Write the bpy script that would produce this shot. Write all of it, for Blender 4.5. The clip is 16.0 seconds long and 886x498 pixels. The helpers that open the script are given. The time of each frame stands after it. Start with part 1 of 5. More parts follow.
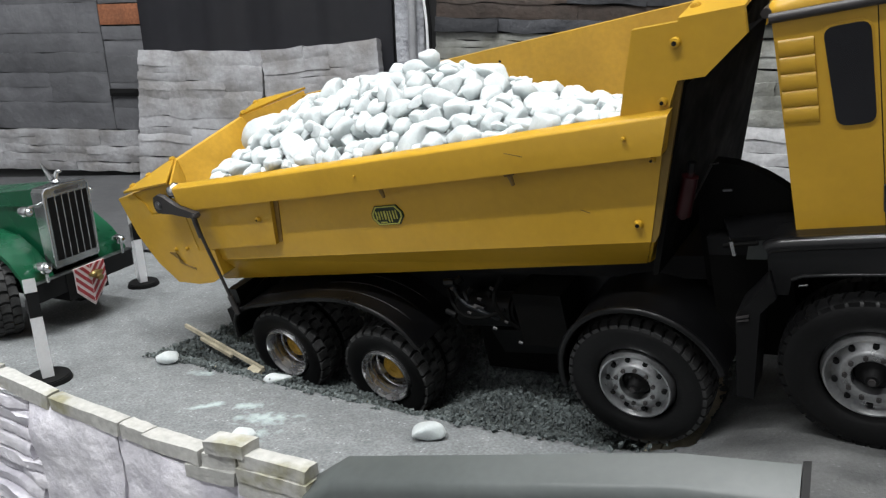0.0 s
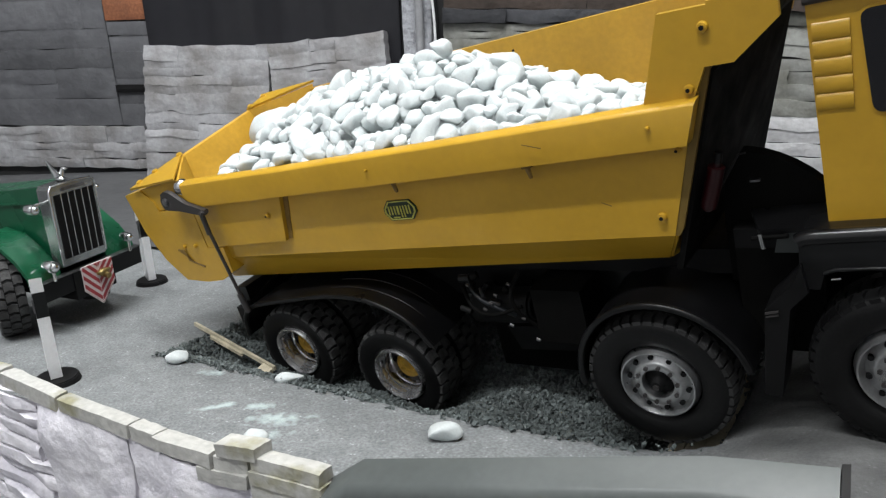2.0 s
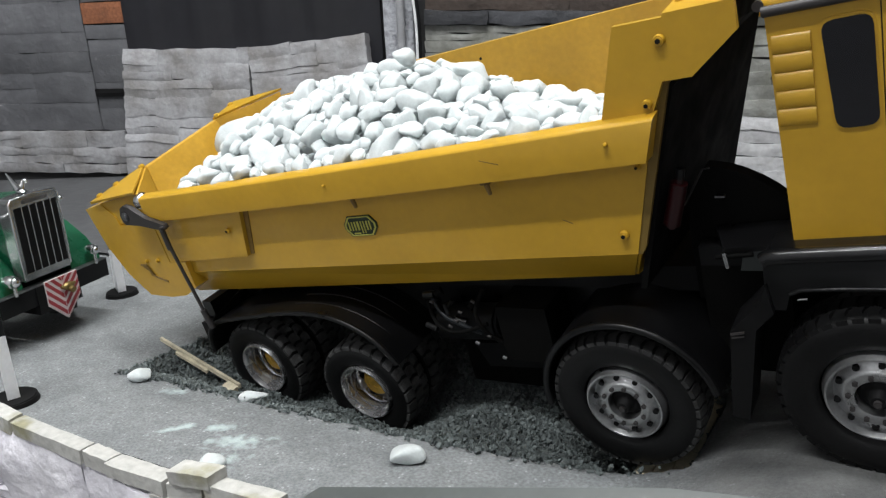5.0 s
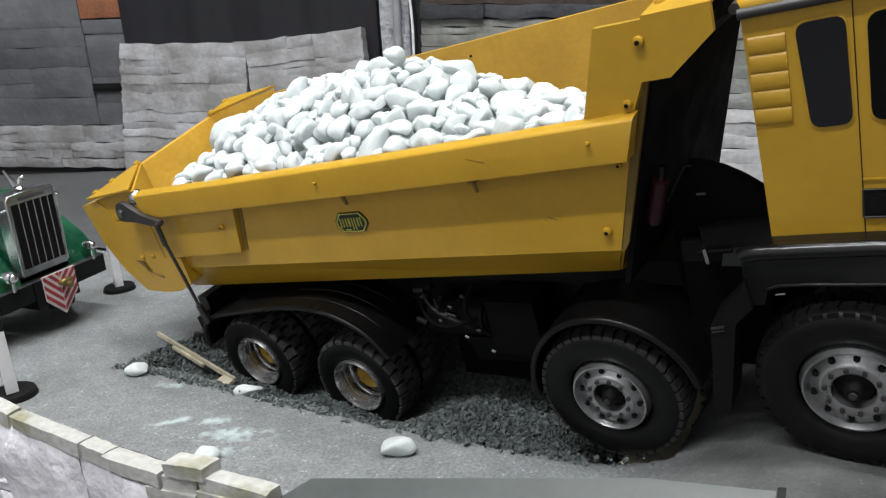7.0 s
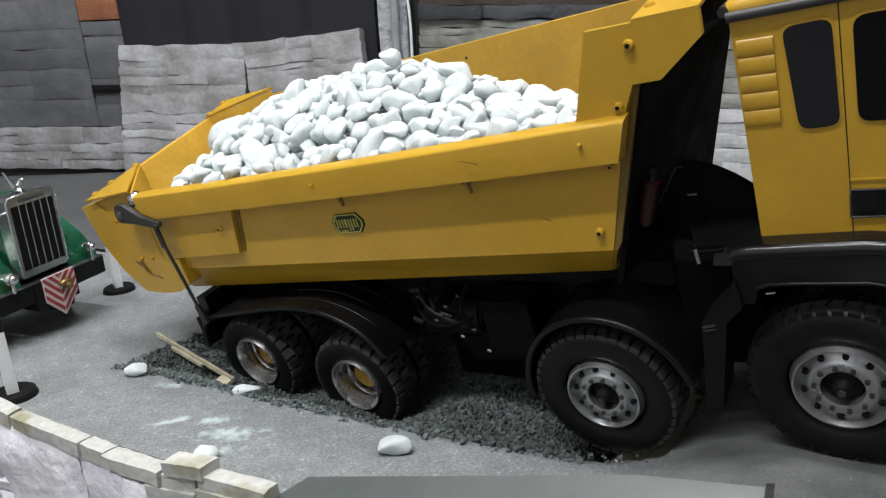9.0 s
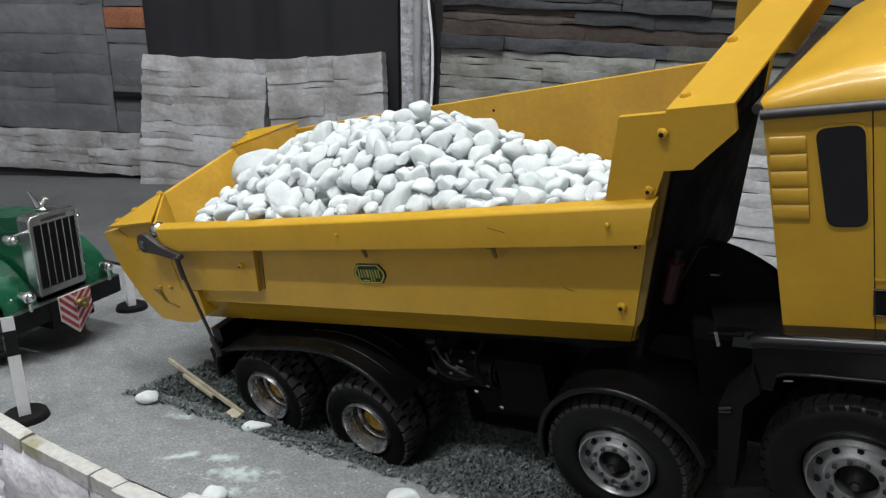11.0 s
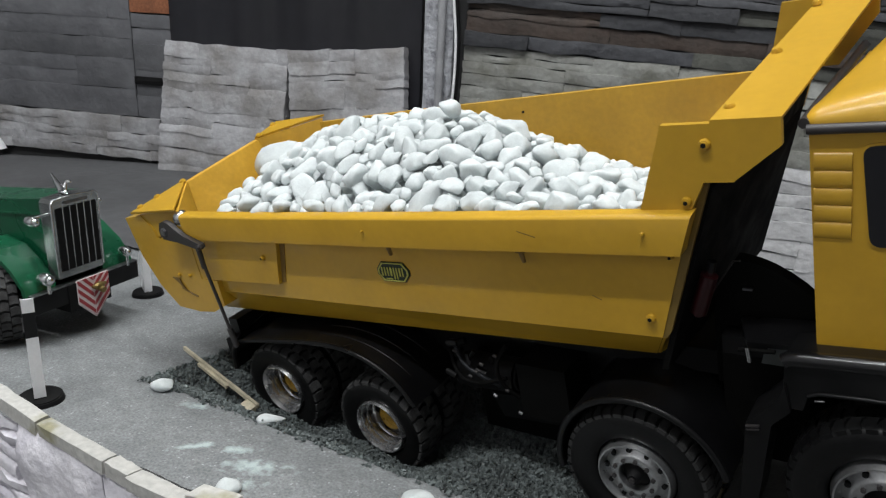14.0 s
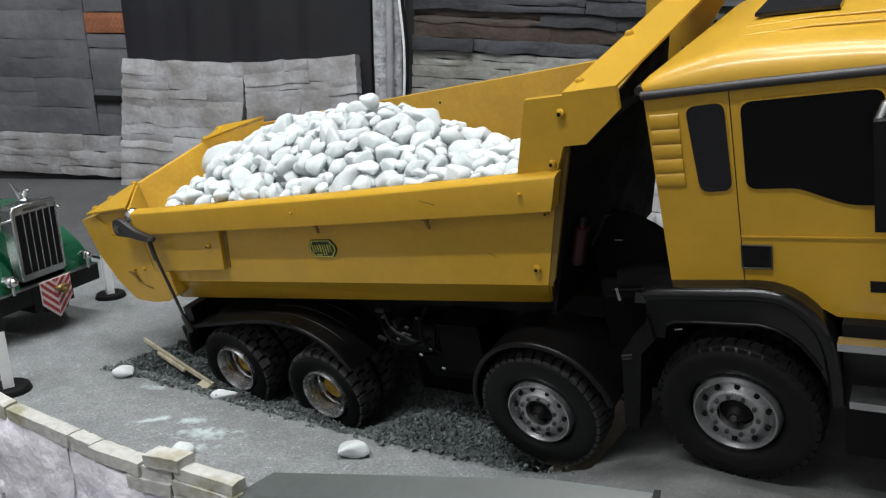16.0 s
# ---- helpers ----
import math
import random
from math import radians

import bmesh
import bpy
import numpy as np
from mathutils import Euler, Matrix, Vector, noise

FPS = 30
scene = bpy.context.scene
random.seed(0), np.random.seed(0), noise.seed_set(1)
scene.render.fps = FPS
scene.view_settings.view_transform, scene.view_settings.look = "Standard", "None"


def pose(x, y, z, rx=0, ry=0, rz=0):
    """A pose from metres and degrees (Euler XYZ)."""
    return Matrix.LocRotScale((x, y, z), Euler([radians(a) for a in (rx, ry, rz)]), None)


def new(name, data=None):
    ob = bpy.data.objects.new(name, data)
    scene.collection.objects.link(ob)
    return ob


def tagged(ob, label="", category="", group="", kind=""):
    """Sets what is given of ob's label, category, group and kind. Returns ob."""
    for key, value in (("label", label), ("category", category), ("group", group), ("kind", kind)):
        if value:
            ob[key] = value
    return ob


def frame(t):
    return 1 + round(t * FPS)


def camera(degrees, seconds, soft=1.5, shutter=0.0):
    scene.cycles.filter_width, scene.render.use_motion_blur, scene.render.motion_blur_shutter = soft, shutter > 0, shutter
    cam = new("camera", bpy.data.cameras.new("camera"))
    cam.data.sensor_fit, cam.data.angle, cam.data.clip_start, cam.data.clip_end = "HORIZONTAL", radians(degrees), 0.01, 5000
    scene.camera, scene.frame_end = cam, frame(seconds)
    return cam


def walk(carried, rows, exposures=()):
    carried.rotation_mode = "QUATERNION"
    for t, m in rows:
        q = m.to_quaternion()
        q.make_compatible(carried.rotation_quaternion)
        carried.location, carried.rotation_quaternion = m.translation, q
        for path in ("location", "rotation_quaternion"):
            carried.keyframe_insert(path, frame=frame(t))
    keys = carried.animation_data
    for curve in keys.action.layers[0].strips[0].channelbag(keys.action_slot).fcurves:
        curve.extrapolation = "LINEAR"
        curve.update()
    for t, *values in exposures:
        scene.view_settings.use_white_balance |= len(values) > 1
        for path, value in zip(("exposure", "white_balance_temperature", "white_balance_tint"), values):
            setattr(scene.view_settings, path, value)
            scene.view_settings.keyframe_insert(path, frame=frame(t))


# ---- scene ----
cam = camera(61.11, 16.0, soft=1.3)
PATH = [
    (0, pose(0.1634, 0.1251, 0.2627, 71.963, 1.417, 33.427)),
    (0.5, pose(0.1553, 0.1303, 0.2633, 71.650, 1.929, 33.510)),
    (1, pose(0.1547, 0.1287, 0.2628, 71.558, 1.886, 33.638)),
    (1.5, pose(0.1539, 0.1302, 0.2617, 71.445, 2.005, 33.746)),
    (2, pose(0.1528, 0.1329, 0.2602, 71.451, 2.115, 33.781)),
    (2.5, pose(0.1464, 0.1442, 0.2657, 71.570, 1.978, 34.137)),
    (3, pose(0.1493, 0.1450, 0.2616, 71.543, 2.110, 34.076)),
    (3.5, pose(0.1555, 0.1485, 0.2637, 71.581, 2.274, 33.462)),
    (4, pose(0.1580, 0.1530, 0.2646, 71.507, 2.295, 33.191)),
    (6.5, pose(0.1614, 0.1568, 0.2669, 70.886, 2.553, 33.089)),
    (7, pose(0.1677, 0.1539, 0.2691, 70.742, 2.571, 33.034)),
    (7.5, pose(0.1723, 0.1515, 0.2691, 70.783, 2.724, 33.016)),
    (8, pose(0.1723, 0.1528, 0.2696, 70.768, 2.780, 33.017)),
    (10.3, pose(0.1696, 0.1506, 0.2783, 70.709, 2.644, 32.929)),
    (10.5, pose(0.1673, 0.1511, 0.2858, 71.275, 2.391, 33.153)),
    (11, pose(0.1624, 0.1501, 0.2956, 71.820, -0.356, 34.391)),
    (11.5, pose(0.1740, 0.1504, 0.2917, 71.711, -0.656, 34.788)),
    (12, pose(0.1735, 0.1537, 0.2965, 71.640, -1.248, 34.895)),
    (12.5, pose(0.1638, 0.1481, 0.2955, 71.702, -1.611, 34.960)),
    (13, pose(0.1613, 0.1487, 0.2968, 71.656, -2.180, 35.382)),
    (13.5, pose(0.1557, 0.1475, 0.2952, 71.637, -2.344, 35.621)),
    (14, pose(0.1519, 0.1488, 0.2960, 71.565, -2.494, 35.867)),
    (14.5, pose(0.1525, 0.1491, 0.2954, 71.558, -2.434, 36.067)),
    (15, pose(0.1599, 0.1480, 0.2989, 71.790, -1.513, 35.926)),
    (15.5, pose(0.1774, 0.1445, 0.2992, 72.157, -0.456, 35.139)),
    (16, pose(0.2148, 0.1221, 0.2930, 72.187, -0.083, 33.269)),
]
# the clip's camera closes its iris a little when it rises over the load
walk(cam, PATH, exposures=((0.0, 0.17), (4.0, 0.12), (8.2, 0.11), (10.3, 0.02), (11.0, -0.16), (13.0, -0.17), (14.5, -0.22), (15.2, -0.18), (16.0, -0.05)))

# ---- light: a windowless exhibition hall under ceiling tube lamps ----
world = bpy.data.worlds.new("hall")
scene.world = world
world.use_nodes = True
world.node_tree.nodes["Background"].inputs[0].default_value = (0.8, 0.9, 1.0, 1)
world.node_tree.nodes["Background"].inputs[1].default_value = 0.02


# ---- materials ----
def mat(name, color, rough=0.5, metal=0.0, var=0.15, scale=60.0, bump=0.0, bscale=None, color2=None, coat=0.0,
        fine=0.0, ramp=(0.35, 0.65), dist=0.001, island=0.0, spec=0.5, placed_grain=False):
    """A surface: base colour varied by noise at two scales, grain relief, roughness variation."""
    m = bpy.data.materials.new(name)
    m.use_nodes = True
    nt = m.node_tree
    n, l = nt.nodes, nt.links
    b = n["Principled BSDF"]
    where = n.new("ShaderNodeNewGeometry").outputs["Position"] if placed_grain else n.new("ShaderNodeTexCoord").outputs["Object"]
    big = n.new("ShaderNodeTexNoise")
    big.inputs["Scale"].default_value, big.inputs["Detail"].default_value = scale, 5
    l.new(where, big.inputs["Vector"])
    small = n.new("ShaderNodeTexNoise")
    small.inputs["Scale"].default_value, small.inputs["Detail"].default_value = scale * 9, 3
    l.new(where, small.inputs["Vector"])
    r = n.new("ShaderNodeValToRGB")
    c2 = color2 or tuple(c * (1 - var) for c in color)
    r.color_ramp.elements[0].position, r.color_ramp.elements[1].position = ramp
    r.color_ramp.elements[0].color, r.color_ramp.elements[1].color = (*c2, 1), (*color, 1)
    l.new(big.outputs["Fac"], r.inputs["Fac"])
    out = r.outputs["Color"]
    if fine:
        g = n.new("ShaderNodeMapRange")
        g.inputs[1].default_value, g.inputs[2].default_value = 0.3, 0.7
        g.inputs[3].default_value, g.inputs[4].default_value = 1 - fine, 1 + fine
        l.new(small.outputs["Fac"], g.inputs[0])
        mx = n.new("ShaderNodeVectorMath")
        mx.operation = "SCALE"
        l.new(out, mx.inputs[0])
        l.new(g.outputs[0], mx.inputs["Scale"])
        out = mx.outputs[0]
    if island:
        oi = n.new("ShaderNodeObjectInfo")
        ge = n.new("ShaderNodeNewGeometry")
        ad = n.new("ShaderNodeMath")
        ad.operation = "ADD"
        l.new(oi.outputs["Random"], ad.inputs[0])
        l.new(ge.outputs["Random Per Island"], ad.inputs[1])
        fr = n.new("ShaderNodeMath")
        fr.operation = "FRACT"
        l.new(ad.outputs[0], fr.inputs[0])
        g = n.new("ShaderNodeMapRange")
        g.inputs[3].default_value, g.inputs[4].default_value = 1 - island, 1 + island
        l.new(fr.outputs[0], g.inputs[0])
        mx = n.new("ShaderNodeVectorMath")
        mx.operation = "SCALE"
        l.new(out, mx.inputs[0])
        l.new(g.outputs[0], mx.inputs["Scale"])
        out = mx.outputs[0]
    l.new(out, b.inputs["Base Color"])
    rr = n.new("ShaderNodeMapRange")
    rr.inputs[1].default_value, rr.inputs[2].default_value = 0.3, 0.7
    rr.inputs[3].default_value, rr.inputs[4].default_value = max(0.03, rough * 0.82), min(1, rough * 1.15)
    l.new(big.outputs["Fac"], rr.inputs[0])
    l.new(rr.outputs[0], b.inputs["Roughness"])
    b.inputs["Metallic"].default_value = metal
    b.inputs["Coat Weight"].default_value = coat
    b.inputs["Coat Roughness"].default_value = 0.12
    b.inputs["Specular IOR Level"].default_value = spec
    if bump:
        bn = n.new("ShaderNodeTexNoise")
        bn.inputs["Scale"].default_value, bn.inputs["Detail"].default_value = bscale or scale * 4, 6
        l.new(where, bn.inputs["Vector"])
        bp = n.new("ShaderNodeBump")
        bp.inputs["Strength"].default_value, bp.inputs["Distance"].default_value = bump, dist
        l.new(bn.outputs["Fac"], bp.inputs["Height"])
        l.new(bp.outputs["Normal"], b.inputs["Normal"])
    return m


YELLOW = mat("yellow_paint", (0.572, 0.330, 0.024), 0.34, var=0.10, scale=22, fine=0.03, coat=0.25, bump=0.04, bscale=500, dist=0.0003)
YELLOW_IN = mat("yellow_paint_scuffed", (0.60, 0.335, 0.032), 0.45, var=0.16, scale=30, fine=0.06, bump=0.05, bscale=400, dist=0.0003)
BLACK = mat("black_paint", (0.005, 0.005, 0.0055), 0.33, var=0.3, scale=50, fine=0.1, spec=0.3)
BLACK_MATT = mat("black_plastic", (0.006, 0.006, 0.0064), 0.6, var=0.3, scale=60, fine=0.15, bump=0.1, bscale=900, dist=0.0003, spec=0.22)
# the shade behind and under the body is put into this black
SHADED_BLACK = mat("shaded_black_paint", (0.0035, 0.0034, 0.0032), 0.75, var=0.3, scale=60, fine=0.1, spec=0.1)
RUBBER = mat("tyre_rubber", (0.006, 0.006, 0.0063), 0.5, var=0.35, scale=70, fine=0.25, bump=0.25, bscale=900, dist=0.0004, spec=0.25)
TREAD = mat("dusty_tread_rubber", (0.062, 0.062, 0.062), 0.8, color2=(0.016, 0.016, 0.016), scale=120, fine=0.3, bump=0.3, bscale=900, dist=0.0004)
TREAD_FRONT = mat("worn_tread_rubber", (0.026, 0.026, 0.026), 0.75, color2=(0.012, 0.012, 0.012), scale=120, fine=0.3, bump=0.3, bscale=900, dist=0.0004)
ALU = mat("turned_aluminium", (0.70, 0.70, 0.70), 0.24, 1.0, var=0.2, scale=80, fine=0.08)
ALU_DULL = mat("brushed_aluminium", (0.46, 0.465, 0.47), 0.32, 0.85, var=0.25, scale=80, fine=0.1)
CHROME = mat("chrome", (0.80, 0.81, 0.82), 0.22, 1.0, var=0.2, scale=60)
POLISHED = mat("polished_metal", (0.60, 0.62, 0.62), 0.18, 0.92, var=0.35, scale=60, fine=0.05)
STEEL = mat("dull_steel", (0.32, 0.32, 0.33), 0.4, 1.0, var=0.4, scale=90, fine=0.2)
RIM = mat("turned_rim_aluminium", (0.58, 0.58, 0.59), 0.27, 0.88, var=0.2, scale=80, fine=0.08)
GLOSS = mat("glossy_black_paint", (0.008, 0.008, 0.0085), 0.22, var=0.25, scale=50, fine=0.08, spec=0.5)
GOLD = mat("gold_anodised_hub", (0.62, 0.38, 0.05), 0.5, 0.2, var=0.3, scale=150, fine=0.15)
GLASS = mat("tinted_window", (0.010, 0.010, 0.012), 0.08, var=0.2, scale=20, coat=0.3)
RED = mat("red_enamel", (0.024, 0.002, 0.003), 0.35, var=0.2, scale=60)
DARK_TRIM = mat("dark_grey_trim", (0.042, 0.038, 0.038), 0.45, var=0.3, scale=80)
GREEN = mat("green_enamel", (0.006, 0.085, 0.038), 0.28, var=0.2, scale=25, coat=0.4)
WHITE_POST = mat("white_post_plastic", (0.88, 0.89, 0.91), 0.5, var=0.06, scale=60, fine=0.03)
RED_STRIPE = mat("red_reflective_stripe", (0.40, 0.05, 0.06), 0.5, var=0.2, scale=90)
PINK_WHITE = mat("white_reflective_stripe", (0.80, 0.72, 0.72), 0.5, var=0.1, scale=90)
BRASS = mat("brass", (0.35, 0.26, 0.10), 0.4, 0.8, var=0.4, scale=150, fine=0.2)
PEBBLE = mat("white_marble_pebble", (0.580, 0.620, 0.620), 0.7, color2=(0.505, 0.538, 0.542), scale=90, fine=0.05, bump=0.4, bscale=380, dist=0.0007, island=0.06, spec=0.3, placed_grain=True)
_p = PEBBLE.node_tree.nodes["Principled BSDF"]
_p.inputs["Subsurface Weight"].default_value, _p.inputs["Subsurface Scale"].default_value = 0.8, 0.007
_p.inputs["Subsurface Radius"].default_value = (1.0, 1.0, 1.0)
GRAVEL = mat("dark_grey_gravel", (0.140, 0.162, 0.160), 0.85, var=0.35, scale=90, fine=0.2, bump=0.4, bscale=700, dist=0.0006, island=0.35)
WOOD = mat("raw_pine", (0.60, 0.54, 0.40), 0.7, var=0.3, scale=60, fine=0.15, bump=0.2, bscale=500, dist=0.0004)
GREY_BAR = mat("grey_lacquer", (0.088, 0.098, 0.096), 0.42, var=0.12, scale=25, fine=0.05)
STONE_CAP = mat("cast_stone_cap", (0.47, 0.465, 0.44), 0.8, color2=(0.30, 0.285, 0.185), scale=24, fine=0.12, ramp=(0.36, 0.47), bump=0.5, bscale=160, dist=0.002, island=0.06)
STONE_FACE = mat("cast_stone_face", (0.78, 0.76, 0.80), 0.8, color2=(0.62, 0.60, 0.66), scale=30, fine=0.08, bump=0.55, bscale=70, dist=0.006, island=0.05)
WALL_LIGHT = mat("pale_stone_cladding", (0.37, 0.37, 0.385), 0.85, color2=(0.225, 0.217, 0.212), scale=13, fine=0.09, ramp=(0.36, 0.60), bump=0.55, bscale=45, dist=0.008, island=0.10)
WALL_OLIVE = mat("olive_grey_cladding", (0.34, 0.345, 0.325), 0.85, color2=(0.19, 0.19, 0.165), scale=14, fine=0.1, ramp=(0.36, 0.60), bump=0.55, bscale=45, dist=0.008, island=0.10)
WALL_DARK = mat("dark_stone_cladding", (0.155, 0.157, 0.168), 0.85, color2=(0.085, 0.086, 0.094), scale=4.5, fine=0.1, bump=0.4, bscale=60, dist=0.006, island=0.25)
WALL_SLATE = mat("slate_cladding", (0.064, 0.066, 0.073), 0.75, color2=(0.036, 0.037, 0.042), scale=12, fine=0.12, bump=0.5, bscale=70, dist=0.006, island=0.32)
WALL_SLATE_GREEN = mat("grey_green_slate_cladding", (0.078, 0.080, 0.070), 0.75, color2=(0.046, 0.047, 0.041), scale=12, fine=0.12, bump=0.5, bscale=70, dist=0.006, island=0.25)
WALL_BROWN = mat("brown_slate_cladding", (0.092, 0.068, 0.056), 0.75, color2=(0.055, 0.044, 0.038), scale=12, fine=0.12, bump=0.5, bscale=70, dist=0.006, island=0.25)
WALL_ORANGE = mat("terracotta_block", (0.30, 0.115, 0.055), 0.85, var=0.35, scale=20, fine=0.2, bump=0.4, bscale=80, dist=0.004)
CLOTH = mat("black_cloth", (0.0095, 0.0095, 0.0140), 0.8, var=0.3, scale=5, fine=0.08)
PLASTER = mat("rough_white_plaster", (0.40, 0.41, 0.44), 0.85, color2=(0.20, 0.20, 0.22), scale=32, fine=0.12, ramp=(0.34, 0.48), bump=0.9, bscale=60, dist=0.008)
HALL = mat("pale_hall_wall", (0.55, 0.55, 0.56), 0.9, var=0.1, scale=2, fine=0.05)
MORTAR = mat("dark_joint", (0.035, 0.035, 0.036), 0.95, var=0.3, scale=60, fine=0.2)
LAMP = bpy.data.materials.new("lamp_tube")
LAMP.use_nodes = True
LAMP.node_tree.nodes["Principled BSDF"].inputs["Emission Color"].default_value = (1.0, 0.98, 0.95, 1)
LAMP.node_tree.nodes["Principled BSDF"].inputs["Emission Strength"].default_value = 14.0


# ---- mesh helpers ----
def finish(bm, name, material, parent=None, label="", smooth=False, bevel=0.0, seg=2):
    if bevel:
        edges = [e for e in bm.edges if len(e.link_faces) == 2 and e.calc_face_angle(0) > 0.6]
        bmesh.ops.bevel(bm, geom=edges, offset=bevel, segments=seg, affect="EDGES", clamp_overlap=True)
    bmesh.ops.recalc_face_normals(bm, faces=bm.faces[:])
    me = bpy.data.meshes.new(name)
    bm.to_mesh(me)
    bm.free()
    me.materials.append(material)
    if smooth:
        for p in me.polygons:
            p.use_smooth = True
        me.set_sharp_from_angle(angle=radians(38))
    ob = new(name, me)
    if parent is not None:
        ob.parent = parent
    if label:
        ob["label"] = label
    return ob


def part(name, bm, material, parent, label="", smooth=True, bevel=0.0, seg=2):
    return finish(bm, name, material, parent, label, smooth, bevel, seg)


def thing(name, label, category, m=None, group=""):
    ob = new(name)
    ob.empty_display_size = 0.02
    if m is not None:
        ob.matrix_basis = m
    return tagged(ob, label, category, group)


def prism(bm, points, vec):
    """A solid: the flat polygon of points, swept by vec."""
    a = [bm.verts.new(p) for p in points]
    b = [bm.verts.new(Vector(p) + Vector(vec)) for p in points]
    bm.faces.new(a)
    bm.faces.new(b[::-1])
    for i in range(len(a)):
        j = (i + 1) % len(a)
        bm.faces.new((a[j], a[i], b[i], b[j]))
    return bm


def xz(points, y0, y1, bm=None):
    """A side profile in x and z, swept from y0 to y1."""
    return prism(bm or bmesh.new(), [(x, y0, z) for x, z in points], (0, y1 - y0, 0))


def box(x0, x1, y0, y1, z0, z1, bm=None):
    return prism(bm or bmesh.new(), [(x0, y0, z0), (x1, y0, z0), (x1, y1, z0), (x0, y1, z0)], (0, 0, z1 - z0))


def rod(a, b, r, bm=None, n=14, r2=None):
    """A round bar from a to b."""
    bm = bm or bmesh.new()
    a, b = Vector(a), Vector(b)
    d = b - a
    m = Matrix.Translation((a + b) / 2) @ d.to_track_quat("Z", "Y").to_matrix().to_4x4()
    bmesh.ops.create_cone(bm, cap_ends=True, segments=n, radius1=r, radius2=r if r2 is None else r2, depth=d.length, matrix=m)
    return bm


def ball(c, r, bm=None, sz=(1, 1, 1), u=14, v=8):
    bm = bm or bmesh.new()
    bmesh.ops.create_uvsphere(bm, u_segments=u, v_segments=v, radius=r, matrix=Matrix.Translation(c) @ Matrix.Diagonal((*sz, 1)))
    return bm


def tube(points, r, bm=None, n=10):
    """A bent pipe along points, one swept skin."""
    bm = bm or bmesh.new()
    pts = [Vector(p) for p in points]
    rings = []
    side = None
    for i, p in enumerate(pts):
        d = (pts[min(i + 1, len(pts) - 1)] - pts[max(i - 1, 0)]).normalized()
        if side is None:
            side = d.orthogonal().normalized()
        side = (side - d * side.dot(d)).normalized()
        up = d.cross(side)
        rings.append([bm.verts.new(p + (side * math.cos(6.2832 * k / n) + up * math.sin(6.2832 * k / n)) * r) for k in range(n)])
    for a, b in zip(rings, rings[1:]):
        for k in range(n):
            bm.faces.new((a[k], a[(k + 1) % n], b[(k + 1) % n], b[k]))
    bm.faces.new(rings[0][::-1])
    bm.faces.new(rings[-1])
    return bm


def lathe(profile, c=(0, 0, 0), n=48, bm=None):
    """Turns a profile of (radius, y) round the y axis through c."""
    bm = bm or bmesh.new()
    rings = []
    for r, y in profile:
        rings.append([bm.verts.new((c[0] + r * math.cos(2 * math.pi * k / n), c[1] + y, c[2] + r * math.sin(2 * math.pi * k / n))) for k in range(n)])
    for a, b in zip(rings, rings[1:]):
        for k in range(n):
            bm.faces.new((a[k], a[(k + 1) % n], b[(k + 1) % n], b[k]))
    return bm


def band(path, y0, y1, t, bm=None):
    """A bent sheet: a path in x and z, swept from y0 to y1, t thick."""
    bm = bm or bmesh.new()
    up = []
    for i, (x, z) in enumerate(path):
        a, b = path[max(0, i - 1)], path[min(len(path) - 1, i + 1)]
        d = Vector((b[0] - a[0], b[1] - a[1])).normalized()
        up.append((x - d.y * t, z + d.x * t))
    vs = [[bm.verts.new((x, y, z)) for x, z in line for y in (y0, y1)] for line in (path, up)]
    lo, hi = vs
    for i in range(len(path) - 1):
        bm.faces.new((lo[2 * i], lo[2 * i + 1], lo[2 * i + 3], lo[2 * i + 2]))
        bm.faces.new((hi[2 * i], hi[2 * i + 2], hi[2 * i + 3], hi[2 * i + 1]))
        bm.faces.new((lo[2 * i], lo[2 * i + 2], hi[2 * i + 2], hi[2 * i]))
        bm.faces.new((lo[2 * i + 1], hi[2 * i + 1], hi[2 * i + 3], lo[2 * i + 3]))
    for i in (0, len(path) - 1):
        bm.faces.new((lo[2 * i], hi[2 * i], hi[2 * i + 1], lo[2 * i + 1]))
    return bm


def arc(cx, cz, r, a0, a1, n=14):
    return [(cx + r * math.cos(radians(a0 + (a1 - a0) * k / n)), cz + r * math.sin(radians(a0 + (a1 - a0) * k / n))) for k in range(n + 1)]


def soften(points, times=2):
    """Corner cutting: a smooth run through a few points."""
    for _ in range(times):
        p = [Vector(q) for q in points]
        points = [p[0]] + [a.lerp(b, f) for a, b in zip(p, p[1:]) for f in (0.25, 0.75)] + [p[-1]]
    return points


def smooth_step(v):
    v = min(1.0, max(0.0, v))
    return v * v * (3 - 2 * v)


def lerp(xs, ys, v):
    return float(np.interp(v, xs, ys))


# ---- the setting: a sloping model road, a gravel pit, clad walls behind ----
PIT_X = (-0.335, -0.27, -0.16, -0.06, 0.03, 0.075)
PIT_Y = (0.446, 0.453, 0.457, 0.464, 0.478, 0.492)


def plane_z(x, y):
    return 0.0467 + 0.0640 * x - 0.0518 * y


def road_z(x, y):
    """Height of the road: an inclined board that rises more steeply in front of the pit and under the truck's far wheels."""
    z = plane_z(x, y) + 0.027 * smooth_step((x - 0.045) / 0.10)
    z += 0.022 * smooth_step((x + 0.30) / 0.1) * smooth_step((y - 0.56) / 0.08) * smooth_step((0.95 - y) / 0.2) * smooth_step((0.7 - x) / 0.2)
    return z - 0.17 * smooth_step((y - 0.95) / 0.45) * smooth_step((x + 0.85) / 0.5)


